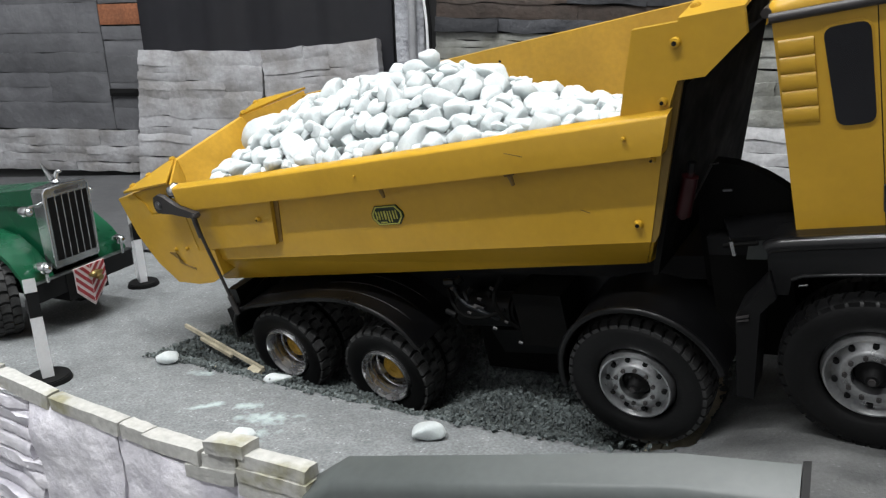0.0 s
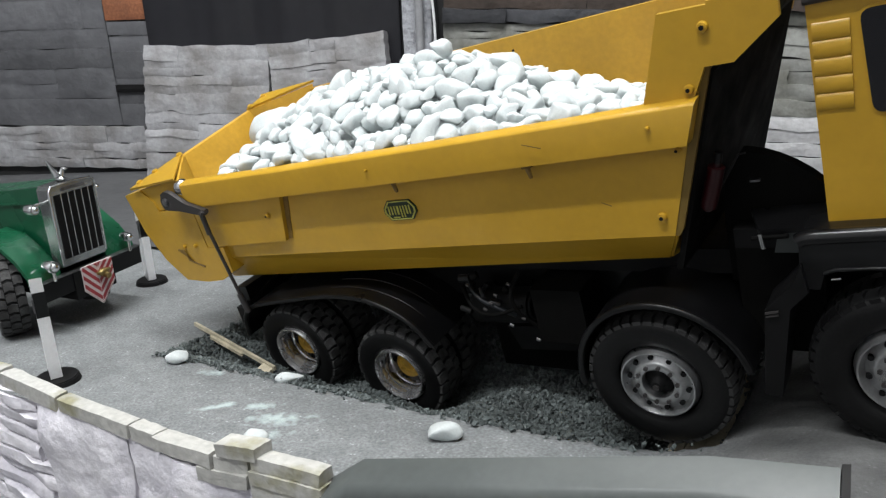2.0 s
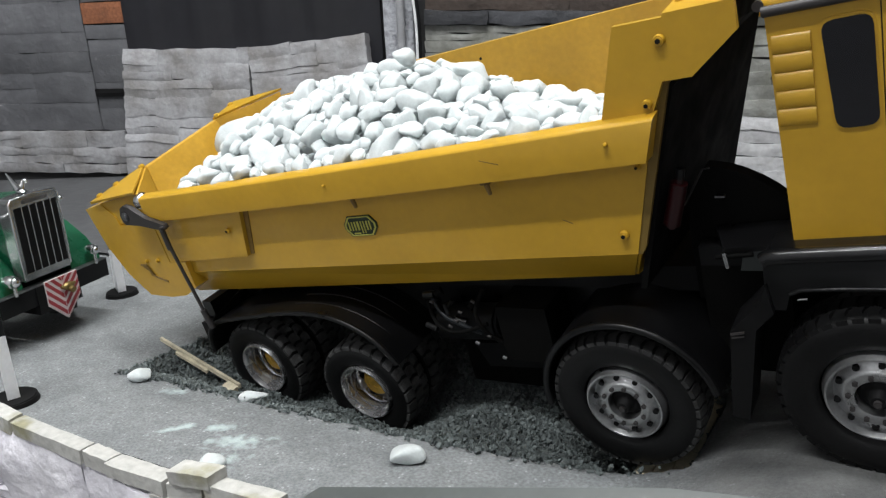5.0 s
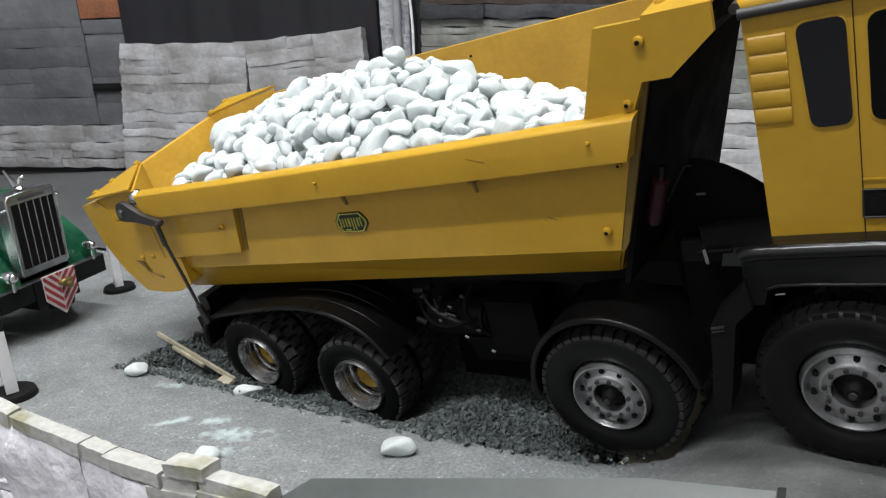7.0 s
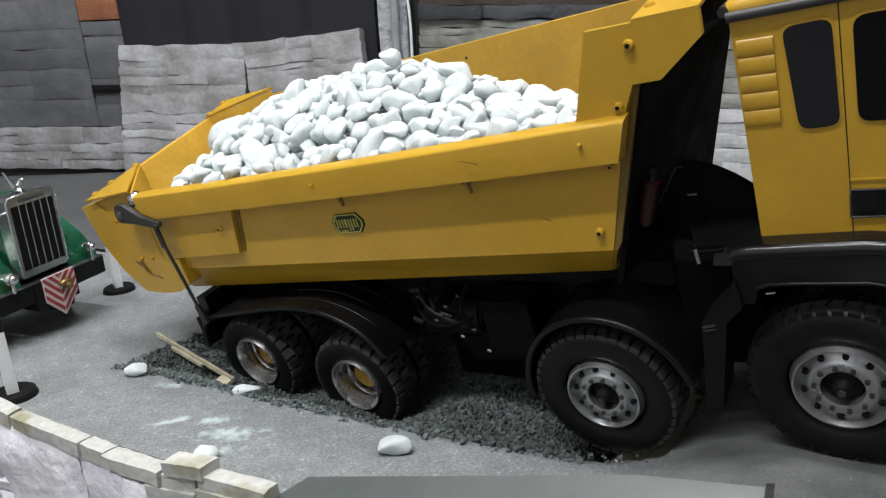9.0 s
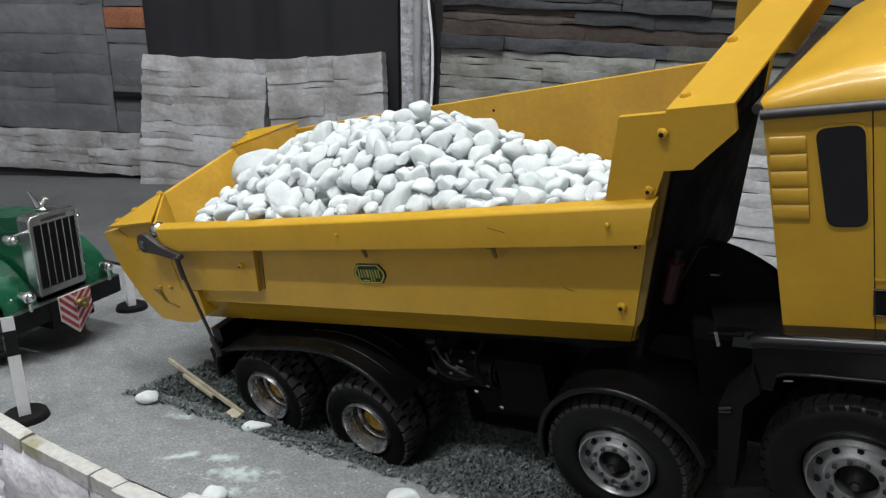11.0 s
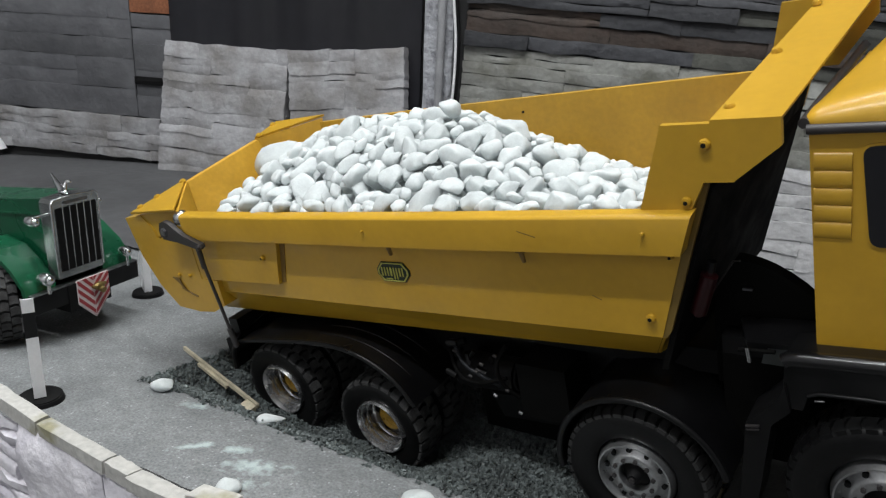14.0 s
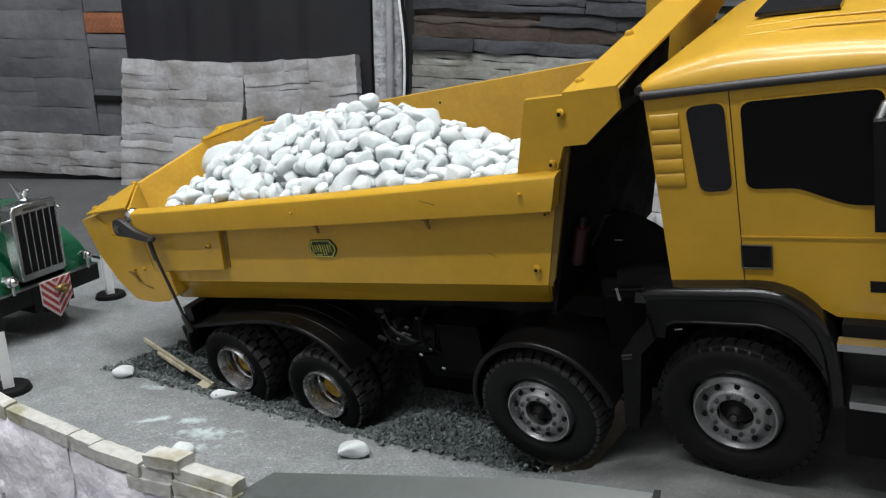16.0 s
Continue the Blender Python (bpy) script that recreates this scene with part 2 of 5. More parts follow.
def pit_depth(x, y):
    """How deep the gravel lies below the road's level."""
    near = lerp(PIT_X, PIT_Y, x)
    inside = min(y - near, x + 0.338, 0.078 - x, 0.70 - y)
    if inside <= 0:
        return -1.0
    d = 0.0025 + 0.010 * smooth_step(inside / 0.03)
    d += 0.019 * smooth_step(1 - math.hypot(x + 0.205, (y - 0.535) * 0.8) / 0.075)
    d += 0.019 * smooth_step(1 - math.hypot(x + 0.115, (y - 0.530) * 0.8) / 0.07)
    d += 0.014 * smooth_step(1 - math.hypot(x - 0.05, (y - 0.52) * 0.7) / 0.06)
    d -= 0.009 * smooth_step(1 - math.hypot((x + 0.062) * 0.8, y - 0.505) / 0.045)
    d += 0.006 * smooth_step(1 - math.hypot(x + 0.258, y - 0.490) / 0.035)
    return d


def road_material():
    m = mat("grey_felt_road", (0.215, 0.226, 0.230), 0.92, color2=(0.168, 0.178, 0.183), scale=60, fine=0.26, bump=0.5, bscale=800, dist=0.0012)
    nt = m.node_tree
    n, l = nt.nodes, nt.links
    b = n["Principled BSDF"]
    src = b.inputs["Base Color"].links[0].from_socket
    co = n.new("ShaderNodeTexCoord")
    speck = n.new("ShaderNodeTexVoronoi")
    speck.inputs["Scale"].default_value = 330
    l.new(co.outputs["Object"], speck.inputs["Vector"])
    sr = n.new("ShaderNodeMapRange")
    sr.inputs[1].default_value, sr.inputs[2].default_value = 0.14, 0.30
    sr.inputs[3].default_value, sr.inputs[4].default_value = 0.45, 0.0
    l.new(speck.outputs["Distance"], sr.inputs[0])
    patch = n.new("ShaderNodeTexNoise")
    patch.inputs["Scale"].default_value = 120
    l.new(co.outputs["Object"], patch.inputs["Vector"])
    pr = n.new("ShaderNodeMapRange")
    pr.inputs[1].default_value, pr.inputs[2].default_value = 0.53, 0.64
    l.new(patch.outputs["Fac"], pr.inputs[0])
    mu = n.new("ShaderNodeMath")
    mu.operation = "MULTIPLY"
    l.new(sr.outputs[0], mu.inputs[0])
    l.new(pr.outputs[0], mu.inputs[1])
    mx = n.new("ShaderNodeMix")
    mx.data_type = "RGBA"
    l.new(mu.outputs[0], mx.inputs["Factor"])
    l.new(src, mx.inputs["A"])
    mx.inputs["B"].default_value = (0.62, 0.63, 0.65, 1)
    out = mx.outputs["Result"]
    # darker road beyond the pit: its own tone plus the truck's shade painted in
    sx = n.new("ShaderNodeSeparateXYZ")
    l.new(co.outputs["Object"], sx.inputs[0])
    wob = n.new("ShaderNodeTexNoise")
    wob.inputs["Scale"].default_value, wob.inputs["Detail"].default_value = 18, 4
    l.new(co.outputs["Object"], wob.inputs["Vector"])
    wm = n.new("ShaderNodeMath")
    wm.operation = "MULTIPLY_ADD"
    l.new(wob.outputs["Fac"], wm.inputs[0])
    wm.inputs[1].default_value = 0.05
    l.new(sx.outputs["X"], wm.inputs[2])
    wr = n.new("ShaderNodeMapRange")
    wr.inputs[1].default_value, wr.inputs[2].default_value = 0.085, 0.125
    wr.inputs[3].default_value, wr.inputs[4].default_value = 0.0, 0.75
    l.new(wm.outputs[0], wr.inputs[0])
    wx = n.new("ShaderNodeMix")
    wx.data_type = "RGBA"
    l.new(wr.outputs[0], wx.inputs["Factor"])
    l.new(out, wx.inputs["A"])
    mottled = n.new("ShaderNodeTexNoise")
    mottled.inputs["Scale"].default_value, mottled.inputs["Detail"].default_value = 38, 8
    l.new(co.outputs["Object"], mottled.inputs["Vector"])
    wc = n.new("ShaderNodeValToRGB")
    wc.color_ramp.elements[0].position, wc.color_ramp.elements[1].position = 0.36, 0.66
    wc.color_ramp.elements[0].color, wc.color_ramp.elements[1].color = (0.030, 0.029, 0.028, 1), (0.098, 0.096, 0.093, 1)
    l.new(mottled.outputs["Fac"], wc.inputs["Fac"])
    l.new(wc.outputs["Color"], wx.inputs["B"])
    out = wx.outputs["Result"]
    # pale chalk dust smeared in a few places
    grain = n.new("ShaderNodeTexNoise")
    grain.inputs["Scale"].default_value, grain.inputs["Detail"].default_value = 150, 7
    l.new(co.outputs["Object"], grain.inputs["Vector"])
    for x, y, lx, ly, turn, much in ((-0.1690, 0.4118, 0.026, 0.010, 22, 0.62), (-0.1935, 0.4188, 0.015, 0.006, 30, 0.68), (-0.2172, 0.4074, 0.019, 0.0050, 52, 0.65),
                                     (-0.2672, 0.4424, 0.013, 0.006, 10, 0.6), (-0.1553, 0.3929, 0.013, 0.008, 20, 0.55)):
        mp = n.new("ShaderNodeMapping")
        mp.vector_type = "TEXTURE"
        mp.inputs["Location"].default_value = (x, y, plane_z(x, y))
        mp.inputs["Rotation"].default_value = (0, 0, radians(turn))
        mp.inputs["Scale"].default_value = (lx, ly, 0.05)
        l.new(co.outputs["Object"], mp.inputs["Vector"])
        ln = n.new("ShaderNodeVectorMath")
        ln.operation = "LENGTH"
        l.new(mp.outputs[0], ln.inputs[0])
        ad = n.new("ShaderNodeMath")
        ad.operation = "MULTIPLY_ADD"
        l.new(grain.outputs["Fac"], ad.inputs[0])
        ad.inputs[1].default_value = 3.0
        l.new(ln.outputs["Value"], ad.inputs[2])
        fr = n.new("ShaderNodeMapRange")
        fr.inputs[1].default_value, fr.inputs[2].default_value = 1.55, 2.45
        fr.inputs[3].default_value, fr.inputs[4].default_value = much, 0.0
        l.new(ad.outputs[0], fr.inputs[0])
        mx = n.new("ShaderNodeMix")
        mx.data_type = "RGBA"
        l.new(fr.outputs[0], mx.inputs["Factor"])
        l.new(out, mx.inputs["A"])
        mx.inputs["B"].default_value = (0.52, 0.62, 0.62, 1)
        out = mx.outputs["Result"]
    l.new(out, b.inputs["Base Color"])
    return m


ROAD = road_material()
FLOOR_DARK = mat("dark_grey_floor_felt", (0.094, 0.096, 0.101), 0.92, var=0.25, scale=6, fine=0.12, bump=0.3, bscale=500, dist=0.001)

gx = np.unique(np.r_[np.linspace(-3.2, -0.7, 14), np.linspace(-0.7, -0.36, 30), np.linspace(-0.36, 0.10, 150), np.linspace(0.10, 0.6, 50), np.linspace(0.6, 2.6, 10)].round(5))
gy = np.unique(np.r_[np.linspace(0.36, 0.42, 10), np.linspace(0.42, 0.72, 100), np.linspace(0.72, 0.96, 18)].round(5))
verts, faces = [], []
for y in gy:
    for x in gx:
        d = pit_depth(x, y)
        v = y
        if y < 0.4:
            v -= (0.4 - y) / 0.04 * lerp((-0.7, -0.3, -0.1, 0.0, 0.2), (0.030, 0.006, -0.01, -0.02, -0.01), x)
        verts.append((x, v, road_z(x, v) - max(0.0, d)))
nx = len(gx)
for j in range(len(gy) - 1):
    for i in range(nx - 1):
        faces.append((j * nx + i, j * nx + i + 1, (j + 1) * nx + i + 1, (j + 1) * nx + i))
me = bpy.data.meshes.new("ground")
me.from_pydata(verts, [], faces)
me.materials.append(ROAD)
for p in me.polygons:
    p.use_smooth = True
tagged(new("ground", me), "sloping grey speckled felt road with a gravel pit", "road", kind="structure")

tagged(finish(box(-3.2, 2.6, -1.6, 0.40, -0.56, -0.50), "hall_floor", FLOOR_DARK), "dark grey hall floor below the model stand", "floor", kind="structure")
tagged(finish(box(-3.1, 2.5, 0.392, 0.42, -0.50, -0.17), "stand_front", mat("stand_panel", (0.10, 0.10, 0.105), 0.8, var=0.2, scale=5)), "dark front panel of the model stand", "panel", kind="structure")
# the dark floor cloth behind the road, up to the walls
bm = bmesh.new()
rows = []
for x in np.linspace(-3.2, 2.6, 150):
    edge = 0.675 + 0.225 * smooth_step((x + 0.60) / 0.25)
    rows.append([bm.verts.new((x, edge + (2.9 - edge) * f, road_z(x, edge + (2.9 - edge) * f) + 0.004)) for f in (0, 0.01, 0.02, 0.03, 0.045, 0.06, 0.08, 0.10, 0.14, 0.18, 0.22, 0.26, 0.30, 0.4, 0.6, 1.0)])
for a, b in zip(rows, rows[1:]):
    for k in range(15):
        bm.faces.new((a[k], b[k], b[k + 1], a[k + 1]))
tagged(finish(bm, "floor", FLOOR_DARK, smooth=True), "dark grey felt floor behind the model road", "floor", kind="structure")

# gravel: angular chips, too many to count
rng = random.Random(4)


def chip_mesh(verts, faces, c, s, rg):
    """One angular chip at c of size s."""
    base = len(verts)
    q = Euler((rg.uniform(0, 6.3), rg.uniform(0, 6.3), rg.uniform(0, 6.3))).to_matrix()
    sc = (s, s * rg.uniform(0.55, 0.9), s * rg.uniform(0.35, 0.7))
    for k in range(8):
        v = Vector(((1 if k & 1 else -1) * sc[0] * rg.uniform(0.35, 1), (1 if k & 2 else -1) * sc[1] * rg.uniform(0.35, 1), (1 if k & 4 else -1) * sc[2] * rg.uniform(0.35, 1)))
        verts.append(tuple(q @ v + Vector(c)))
    for f in ((0, 2, 3, 1), (4, 5, 7, 6), (0, 1, 5, 4), (2, 6, 7, 3), (0, 4, 6, 2), (1, 3, 7, 5)):
        faces.append(tuple(base + i for i in f))


verts, faces = [], []
count = 0
while count < 32000:
    x, y = rng.uniform(-0.345, 0.085), rng.uniform(0.44, 0.66)
    if y > 0.58 and rng.random() < 0.6:
        continue
    d = pit_depth(x, y)
    if d < 0 and rng.random() > 0.0006:
        near = lerp(PIT_X, PIT_Y, x)
        if not (near - 0.006 < y < 0.6 and rng.random() < 0.12 and -0.338 < x < 0.07):
            continue
    s = rng.choice((0.0009, 0.0011, 0.0013, 0.0016, 0.0023))
    chip_mesh(verts, faces, (x, y, road_z(x, y) - max(0, d) + rng.uniform(0, 0.0035)), s, rng)
    count += 1
me = bpy.data.meshes.new("gravel")
me.from_pydata(verts, [], faces)
me.materials.append(GRAVEL)
tagged(new("gravel", me), "dark blue-grey crushed gravel filling the pit round the wheels", "gravel", kind="stuff")

# ---- walls: a clad wall behind, plain hall walls round the rest ----
WALL_M = Matrix.Translation((-1.40, 1.17, 0)) @ Matrix.Rotation(math.atan2(0.346, 0.938), 4, "Z")


def wall_piece(bm, u0, u1, z0, z1, front, depth=0.03, jag=0.0, rg=random, rough=0.0):
    """One split-stone block on the wall: u along it, front is how far its wavy face stands out."""
    nu, nz = max(2, min(24, int((u1 - u0) / 0.012))), max(2, min(6, int((z1 - z0) / 0.009)))
    o = rg.uniform(0, 90)
    tilt = rg.uniform(-1, 1) * rough * 0.7
    grid = []
    for i in range(nu + 1):
        u = u0 + (u1 - u0) * i / nu
        lo = z0 + jag * noise.noise((u * 18, o, 1.0)) * 1.6
        hi = z1 + jag * noise.noise((u * 18, o, 7.0)) * 1.6
        col = []
        for k in range(nz + 1):
            f = k / nz
            edge = min(f, 1 - f, i / nu * 4, (1 - i / nu) * 4) < 0.01
            out = front + rough * (noise.noise((u * 14, f * 2 + o, 3.0)) + 0.5 * noise.noise((u * 45, f * 5 + o, 5.0))) + tilt * (f - 0.5) * 2 - (0.0012 if edge else 0)
            side = jag * noise.noise((o, f * 3, 9.0)) if i in (0, nu) else 0
            col.append(bm.verts.new((u + side, -out, lo + (hi - lo) * f)))
        grid.append(col)
    for a, b in zip(grid, grid[1:]):
        for k in range(nz):
            bm.faces.new((a[k], b[k], b[k + 1], a[k + 1]))
    rim = [c[0] for c in grid] + grid[-1][1:] + [c[-1] for c in grid[-2::-1]] + grid[0][-2:0:-1]
    back = [bm.verts.new((v.co.x, -front + depth, v.co.z)) for v in rim]
    for i in range(len(rim)):
        j = (i + 1) % len(rim)
        bm.faces.new((rim[j], rim[i], back[i], back[j]))
    return bm


def clad(parent, material, u0, u1, z0, z1, rows, lengths, front, name, seed, jag=0.0015, proud=0.012, gap=0.002, rough=0.0, slope=0.0):
    """Courses of blocks over a stretch of wall: each block a part of its own."""
    rg = random.Random(seed)
    hs = [rg.uniform(0.6, 1.45) for _ in range(rows)]
    k = (z1 - z0) / sum(hs)
    z = z0
    for h in hs:
        u = u0 - rg.uniform(0, lengths[0] * 0.7)
        while u < u1:
            w = rg.uniform(*lengths)
            a, b = max(u, u0), min(u + w, u1)
            if b - a > 0.012:
                m = material if not isinstance(material, list) else rg.choice(material)
                z_a, z_b = z + gap / 2, z + h * k - gap / 2
                split = rough and h * k > 0.026 and rg.random() < 0.4
                for p, q in (((z_a, (z_a + z_b) / 2 - gap / 2), ((z_a + z_b) / 2 + gap / 2, z_b)) if split else ((z_a, z_b),)):
                    bm = wall_piece(bmesh.new(), a + gap / 2, b - gap / 2, p, q, front + rg.uniform(0, proud), 0.03, jag, rg, rough)
                    if slope:
                        bm.transform(Matrix.Translation((u0, 0, 0.213)) @ Matrix.Rotation(radians(slope), 4, "Y") @ Matrix.Translation((-u0, 0, -0.213)))
                    finish(bm, name, m, parent, smooth=True)
            u += w
        z += h * k


bm = box(-1.3, 2.6, 0.0, 0.08, -0.4, 2.2)
back_wall = tagged(finish(bm, "wall_north", MORTAR), "wall clad with dark and pale split stone blocks", "wall", kind="structure")
back_wall.matrix_basis = WALL_M
# dark large blocks, with a pale foot course
clad(back_wall, WALL_DARK, -1.0, -0.030, 0.008, 0.42, 6, (0.4, 0.8), 0.008, "block", 11, proud=0.003, gap=0.0004, rough=0.001)
clad(back_wall, WALL_DARK, -0.028, 0.20, 0.008, 0.236, 5, (0.30, 0.34), 0.008, "block", 12, proud=0.003, gap=0.001)
clad(back_wall, WALL_DARK, -0.028, 0.20, 0.284, 0.42, 2, (0.30, 0.34), 0.008, "block", 13, proud=0.004)
finish(wall_piece(bmesh.new(), -0.028, 0.20, 0.239, 0.282, 0.011), "block", WALL_ORANGE, back_wall, "terracotta-coloured block", bevel=0.002)
finish(wall_piece(bmesh.new(), -0.0265, 0.048, 0.0835, 0.1005, 0.016, 0.02), "slot", BLACK_MATT, back_wall, "black slot between the blocks")
clad(back_wall, WALL_LIGHT, -1.0, 0.030, -0.090, 0.006, 3, (0.12, 0.34), 0.014, "block", 14, proud=0.003, gap=0.0, jag=0.003, rough=0.002)
WALL_WHITE = mat("whitish_stone_cladding", (0.62, 0.62, 0.63), 0.85, color2=(0.52, 0.52, 0.53), scale=13, fine=0.09, ramp=(0.36, 0.60), bump=0.55, bscale=45, dist=0.008, island=0.08)
clad(back_wall, WALL_WHITE, 0.735, 2.5, -0.24, 0.055, 6, (0.12, 0.36), 0.006, "block", 17, slope=2.3, proud=0.007, gap=0.0003, jag=0.003, rough=0.0025)
clad(back_wall, WALL_OLIVE, 0.735, 2.5, 0.055, 0.212, 4, (0.12, 0.36), 0.006, "block", 15, slope=2.3, proud=0.007, gap=0.0003, jag=0.003, rough=0.0025)
clad(back_wall, [WALL_SLATE, WALL_SLATE, WALL_SLATE_GREEN, WALL_BROWN], 0.735, 2.4, 0.214, 0.52, 12, (0.08, 0.36), 0.006, "slate", 16, slope=2.3, proud=0.016, gap=0.0004, jag=0.003, rough=0.002)

# black cloth hung on the wall behind the pale panel
bm = bmesh.new()
prev = None
for k in range(41):
    u = 0.081 + 0.566 * k / 40
    d = 0.020 + 0.005 * math.sin(k * 0.62) + 0.004 * math.sin(k * 0.27 + 1) + 0.002 * math.sin(k * 1.7)
    col = [bm.verts.new((u, -d, z)) for z in (-0.10, 0.1, 0.3, 0.56)] + [bm.verts.new((u, -d + 0.003, z)) for z in (0.56, -0.10)]
    if prev:
        for i in range(5):
            bm.faces.new((prev[i], col[i], col[i + 1], prev[i + 1]))
    prev = col
cloth = tagged(finish(bm, "cloth", CLOTH, smooth=True), "black cloth hanging against the wall", "cloth")
cloth.matrix_basis = WALL_M

# pale stacked-stone panels standing in front of the wall
TILT_1 = WALL_M @ Matrix.Translation((0.074, -0.036, 0.185)) @ Matrix.Rotation(radians(1.3), 4, "Y") @ Matrix.Rotation(radians(-10), 4, "X") @ Matrix.Translation((-0.074, 0.036, -0.185))
TILT_2 = WALL_M @ Matrix.Translation((0.619, -0.043, 0.201)) @ Matrix.Rotation(radians(-5.0), 4, "Y") @ Matrix.Rotation(radians(-9), 4, "X") @ Matrix.Translation((-0.619, 0.043, -0.201))
panel = thing("stone_panel", "pale grey stacked-stone cladding panel leaning against the wall", "panel", TILT_1, "pale stone panels")
clad(panel, WALL_LIGHT, 0.074, 0.367, -0.10, 0.185, 9, (0.07, 0.24), 0.034, "stone", 21, proud=0.003, jag=0.0035, gap=-0.002, rough=0.0022)
panel = thing("stone_panel", "pale grey stacked-stone cladding panel with one stone-patterned corner", "panel", TILT_2, "pale stone panels")
clad(panel, WALL_LIGHT, 0.369, 0.619, -0.11, 0.201, 9, (0.05, 0.22), 0.041, "stone", 22, proud=0.003, jag=0.0035, gap=-0.002, rough=0.0022)

# pillar of rough plaster with a steel pipe
bm = bmesh.new()
rg = random.Random(5)
cols = []
for k in range(9):
    u = 0.659 + 0.058 * k / 8
    cols.append([bm.verts.new((u, -0.03 - rg.uniform(0, 0.012) * (0.4 if k in (0, 8) else 1), -0.15 + 0.045 * i)) for i in range(17)])
for a, b in zip(cols, cols[1:]):
    for i in range(16):
        bm.faces.new((a[i], b[i], b[i + 1], a[i + 1]))
for col, u in ((cols[0], 0.659), (cols[-1], 0.717)):
    back = [bm.verts.new((u, 0.0, v.co.z)) for v in col]
    for i in range(16):
        bm.faces.new((col[i], col[i + 1], back[i + 1], back[i]))
pillar = tagged(finish(bm, "pillar", PLASTER, smooth=True), "rough grey-white plaster pillar on the wall", "pillar", kind="structure")
pillar.matrix_basis = WALL_M
GREY_PIPE = mat("grey_painted_pipe", (0.34, 0.345, 0.36), 0.5, var=0.2, scale=30, fine=0.05)
pipe = thing("pipe", "pale grey painted pipe running up the pillar", "pipe", WALL_M)
part("pipe_run", rod((0.694, -0.046, -0.15), (0.699, -0.046, 0.56), 0.0082), GREY_PIPE, pipe)
part("pipe_clip", box(0.681, 0.709, -0.056, -0.03, 0.33, 0.344), GREY_PIPE, pipe, bevel=0.002)
hose = thing("hose", "thin flexible chrome hose beside the pipe, its glint painted white", "hose", WALL_M)
RUN = [(0.712, -0.05, 0.56), (0.7160, -0.05, 0.34), (0.7195, -0.05, 0.300), (0.7235, -0.05, 0.265), (0.7275, -0.05, 0.225), (0.7285, -0.05, 0.175), (0.7260, -0.05, 0.110), (0.714, -0.05, -0.02), (0.710, -0.05, -0.15)]
RUN = soften(RUN)
# a white base colour paints the glint of the chrome hose
part("hose_run", tube(RUN, 0.0027), mat("braid_glint_white", (0.90, 0.91, 0.92), 0.3, 0.0, var=0.15, scale=60), hose)
part("hose_sleeve", tube([(u + 0.0042, v + 0.007, w) for u, v, w in RUN], 0.0036), BLACK_MATT, hose, "black rubber sleeve")

# thin rod on a white foot at the wall's end
lamp_rod = thing("rod_stand", "thin grey rod on a white foot by the wall", "stand", WALL_M)
part("pole", rod((-0.425, -0.03, -0.085), (-0.400, -0.03, 0.42), 0.004), STEEL, lamp_rod)
part("foot", rod((-0.425, -0.03, -0.098), (-0.425, -0.03, -0.074), 0.022, r2=0.012), WHITE_POST, lamp_rod)

# plain hall: side walls, rear wall, ceiling
for nm, x0, x1, y0, y1 in (("wall_west", -3.2, -3.12, -1.6, 2.9), ("wall_east", 2.52, 2.6, -1.6, 2.9), ("wall_south", -3.12, 2.52, -1.6, -1.52), ("wall_far", -3.12, 2.52, 2.82, 2.9)):
    tagged(finish(box(x0, x1, y0, y1, -0.5, 2.3), nm, HALL), "plain grey hall wall", "wall", kind="structure")
tagged(finish(box(-3.2, 2.6, -1.6, 2.9, 2.3, 2.38), "ceiling", mat("white_ceiling", (0.7, 0.7, 0.7), 0.9, var=0.05, scale=2)), "white hall ceiling", "ceiling", kind="structure")


def tube_lamp(x, y, length, turn, watts):
    """A ceiling batten: housing, glowing tube, and the area lamp that stands for its light."""
    m = Matrix.Translation((x, y, 2.3)) @ Matrix.Rotation(radians(turn), 4, "Z")
    lamp = thing("ceiling_lamp", "white batten lamp with a glowing tube under the ceiling", "lamp", m, "ceiling lamps")
    part("housing", box(-length / 2, length / 2, -0.05, 0.05, -0.05, -0.001), WHITE_POST, lamp, bevel=0.004)
    part("lamp_tube", rod((-length / 2 + 0.02, 0, -0.075), (length / 2 - 0.02, 0, -0.075), 0.016), LAMP, lamp)
    li = bpy.data.lights.new("tube_light", "AREA")
    li.shape, li.size, li.size_y, li.energy, li.color = "RECTANGLE", length, 0.06, watts, (0.965, 0.985, 0.993)
    ob = new("tube_light", li)
    ob.matrix_basis = m @ Matrix.Translation((0, 0, -0.10))
    return lamp


tube_lamp(0.20, 0.34, 1.4, 8, 35)
tube_lamp(-0.75, 0.95, 1.5, 8, 15)
tube_lamp(-0.40, -0.70, 1.5, 8, 40)

# ---- parapet of cast stone in front of the road ----
parapet = thing("parapet", "low parapet wall faced with white cast stone", "wall")
part("core", prism(bmesh.new(), [(-0.60, 0.3560, -0.50), (-0.088, 0.3690, -0.50), (-0.088, 0.3690, 0.016), (-0.60, 0.3560, -0.004)], (0.0, 0.006, 0.0)), MORTAR, parapet)


def rim_y(x):
    """The front edge of the cap stones along the parapet."""
    return lerp((-0.60, -0.38, -0.31, -0.20, -0.16, -0.135, -0.088), (0.350, 0.3526, 0.3495, 0.3500, 0.3530, 0.3590, 0.3640), x)


def cap_z(x):
    return 0.0224 + 0.045 * (x + 0.234)


rg = random.Random(8)
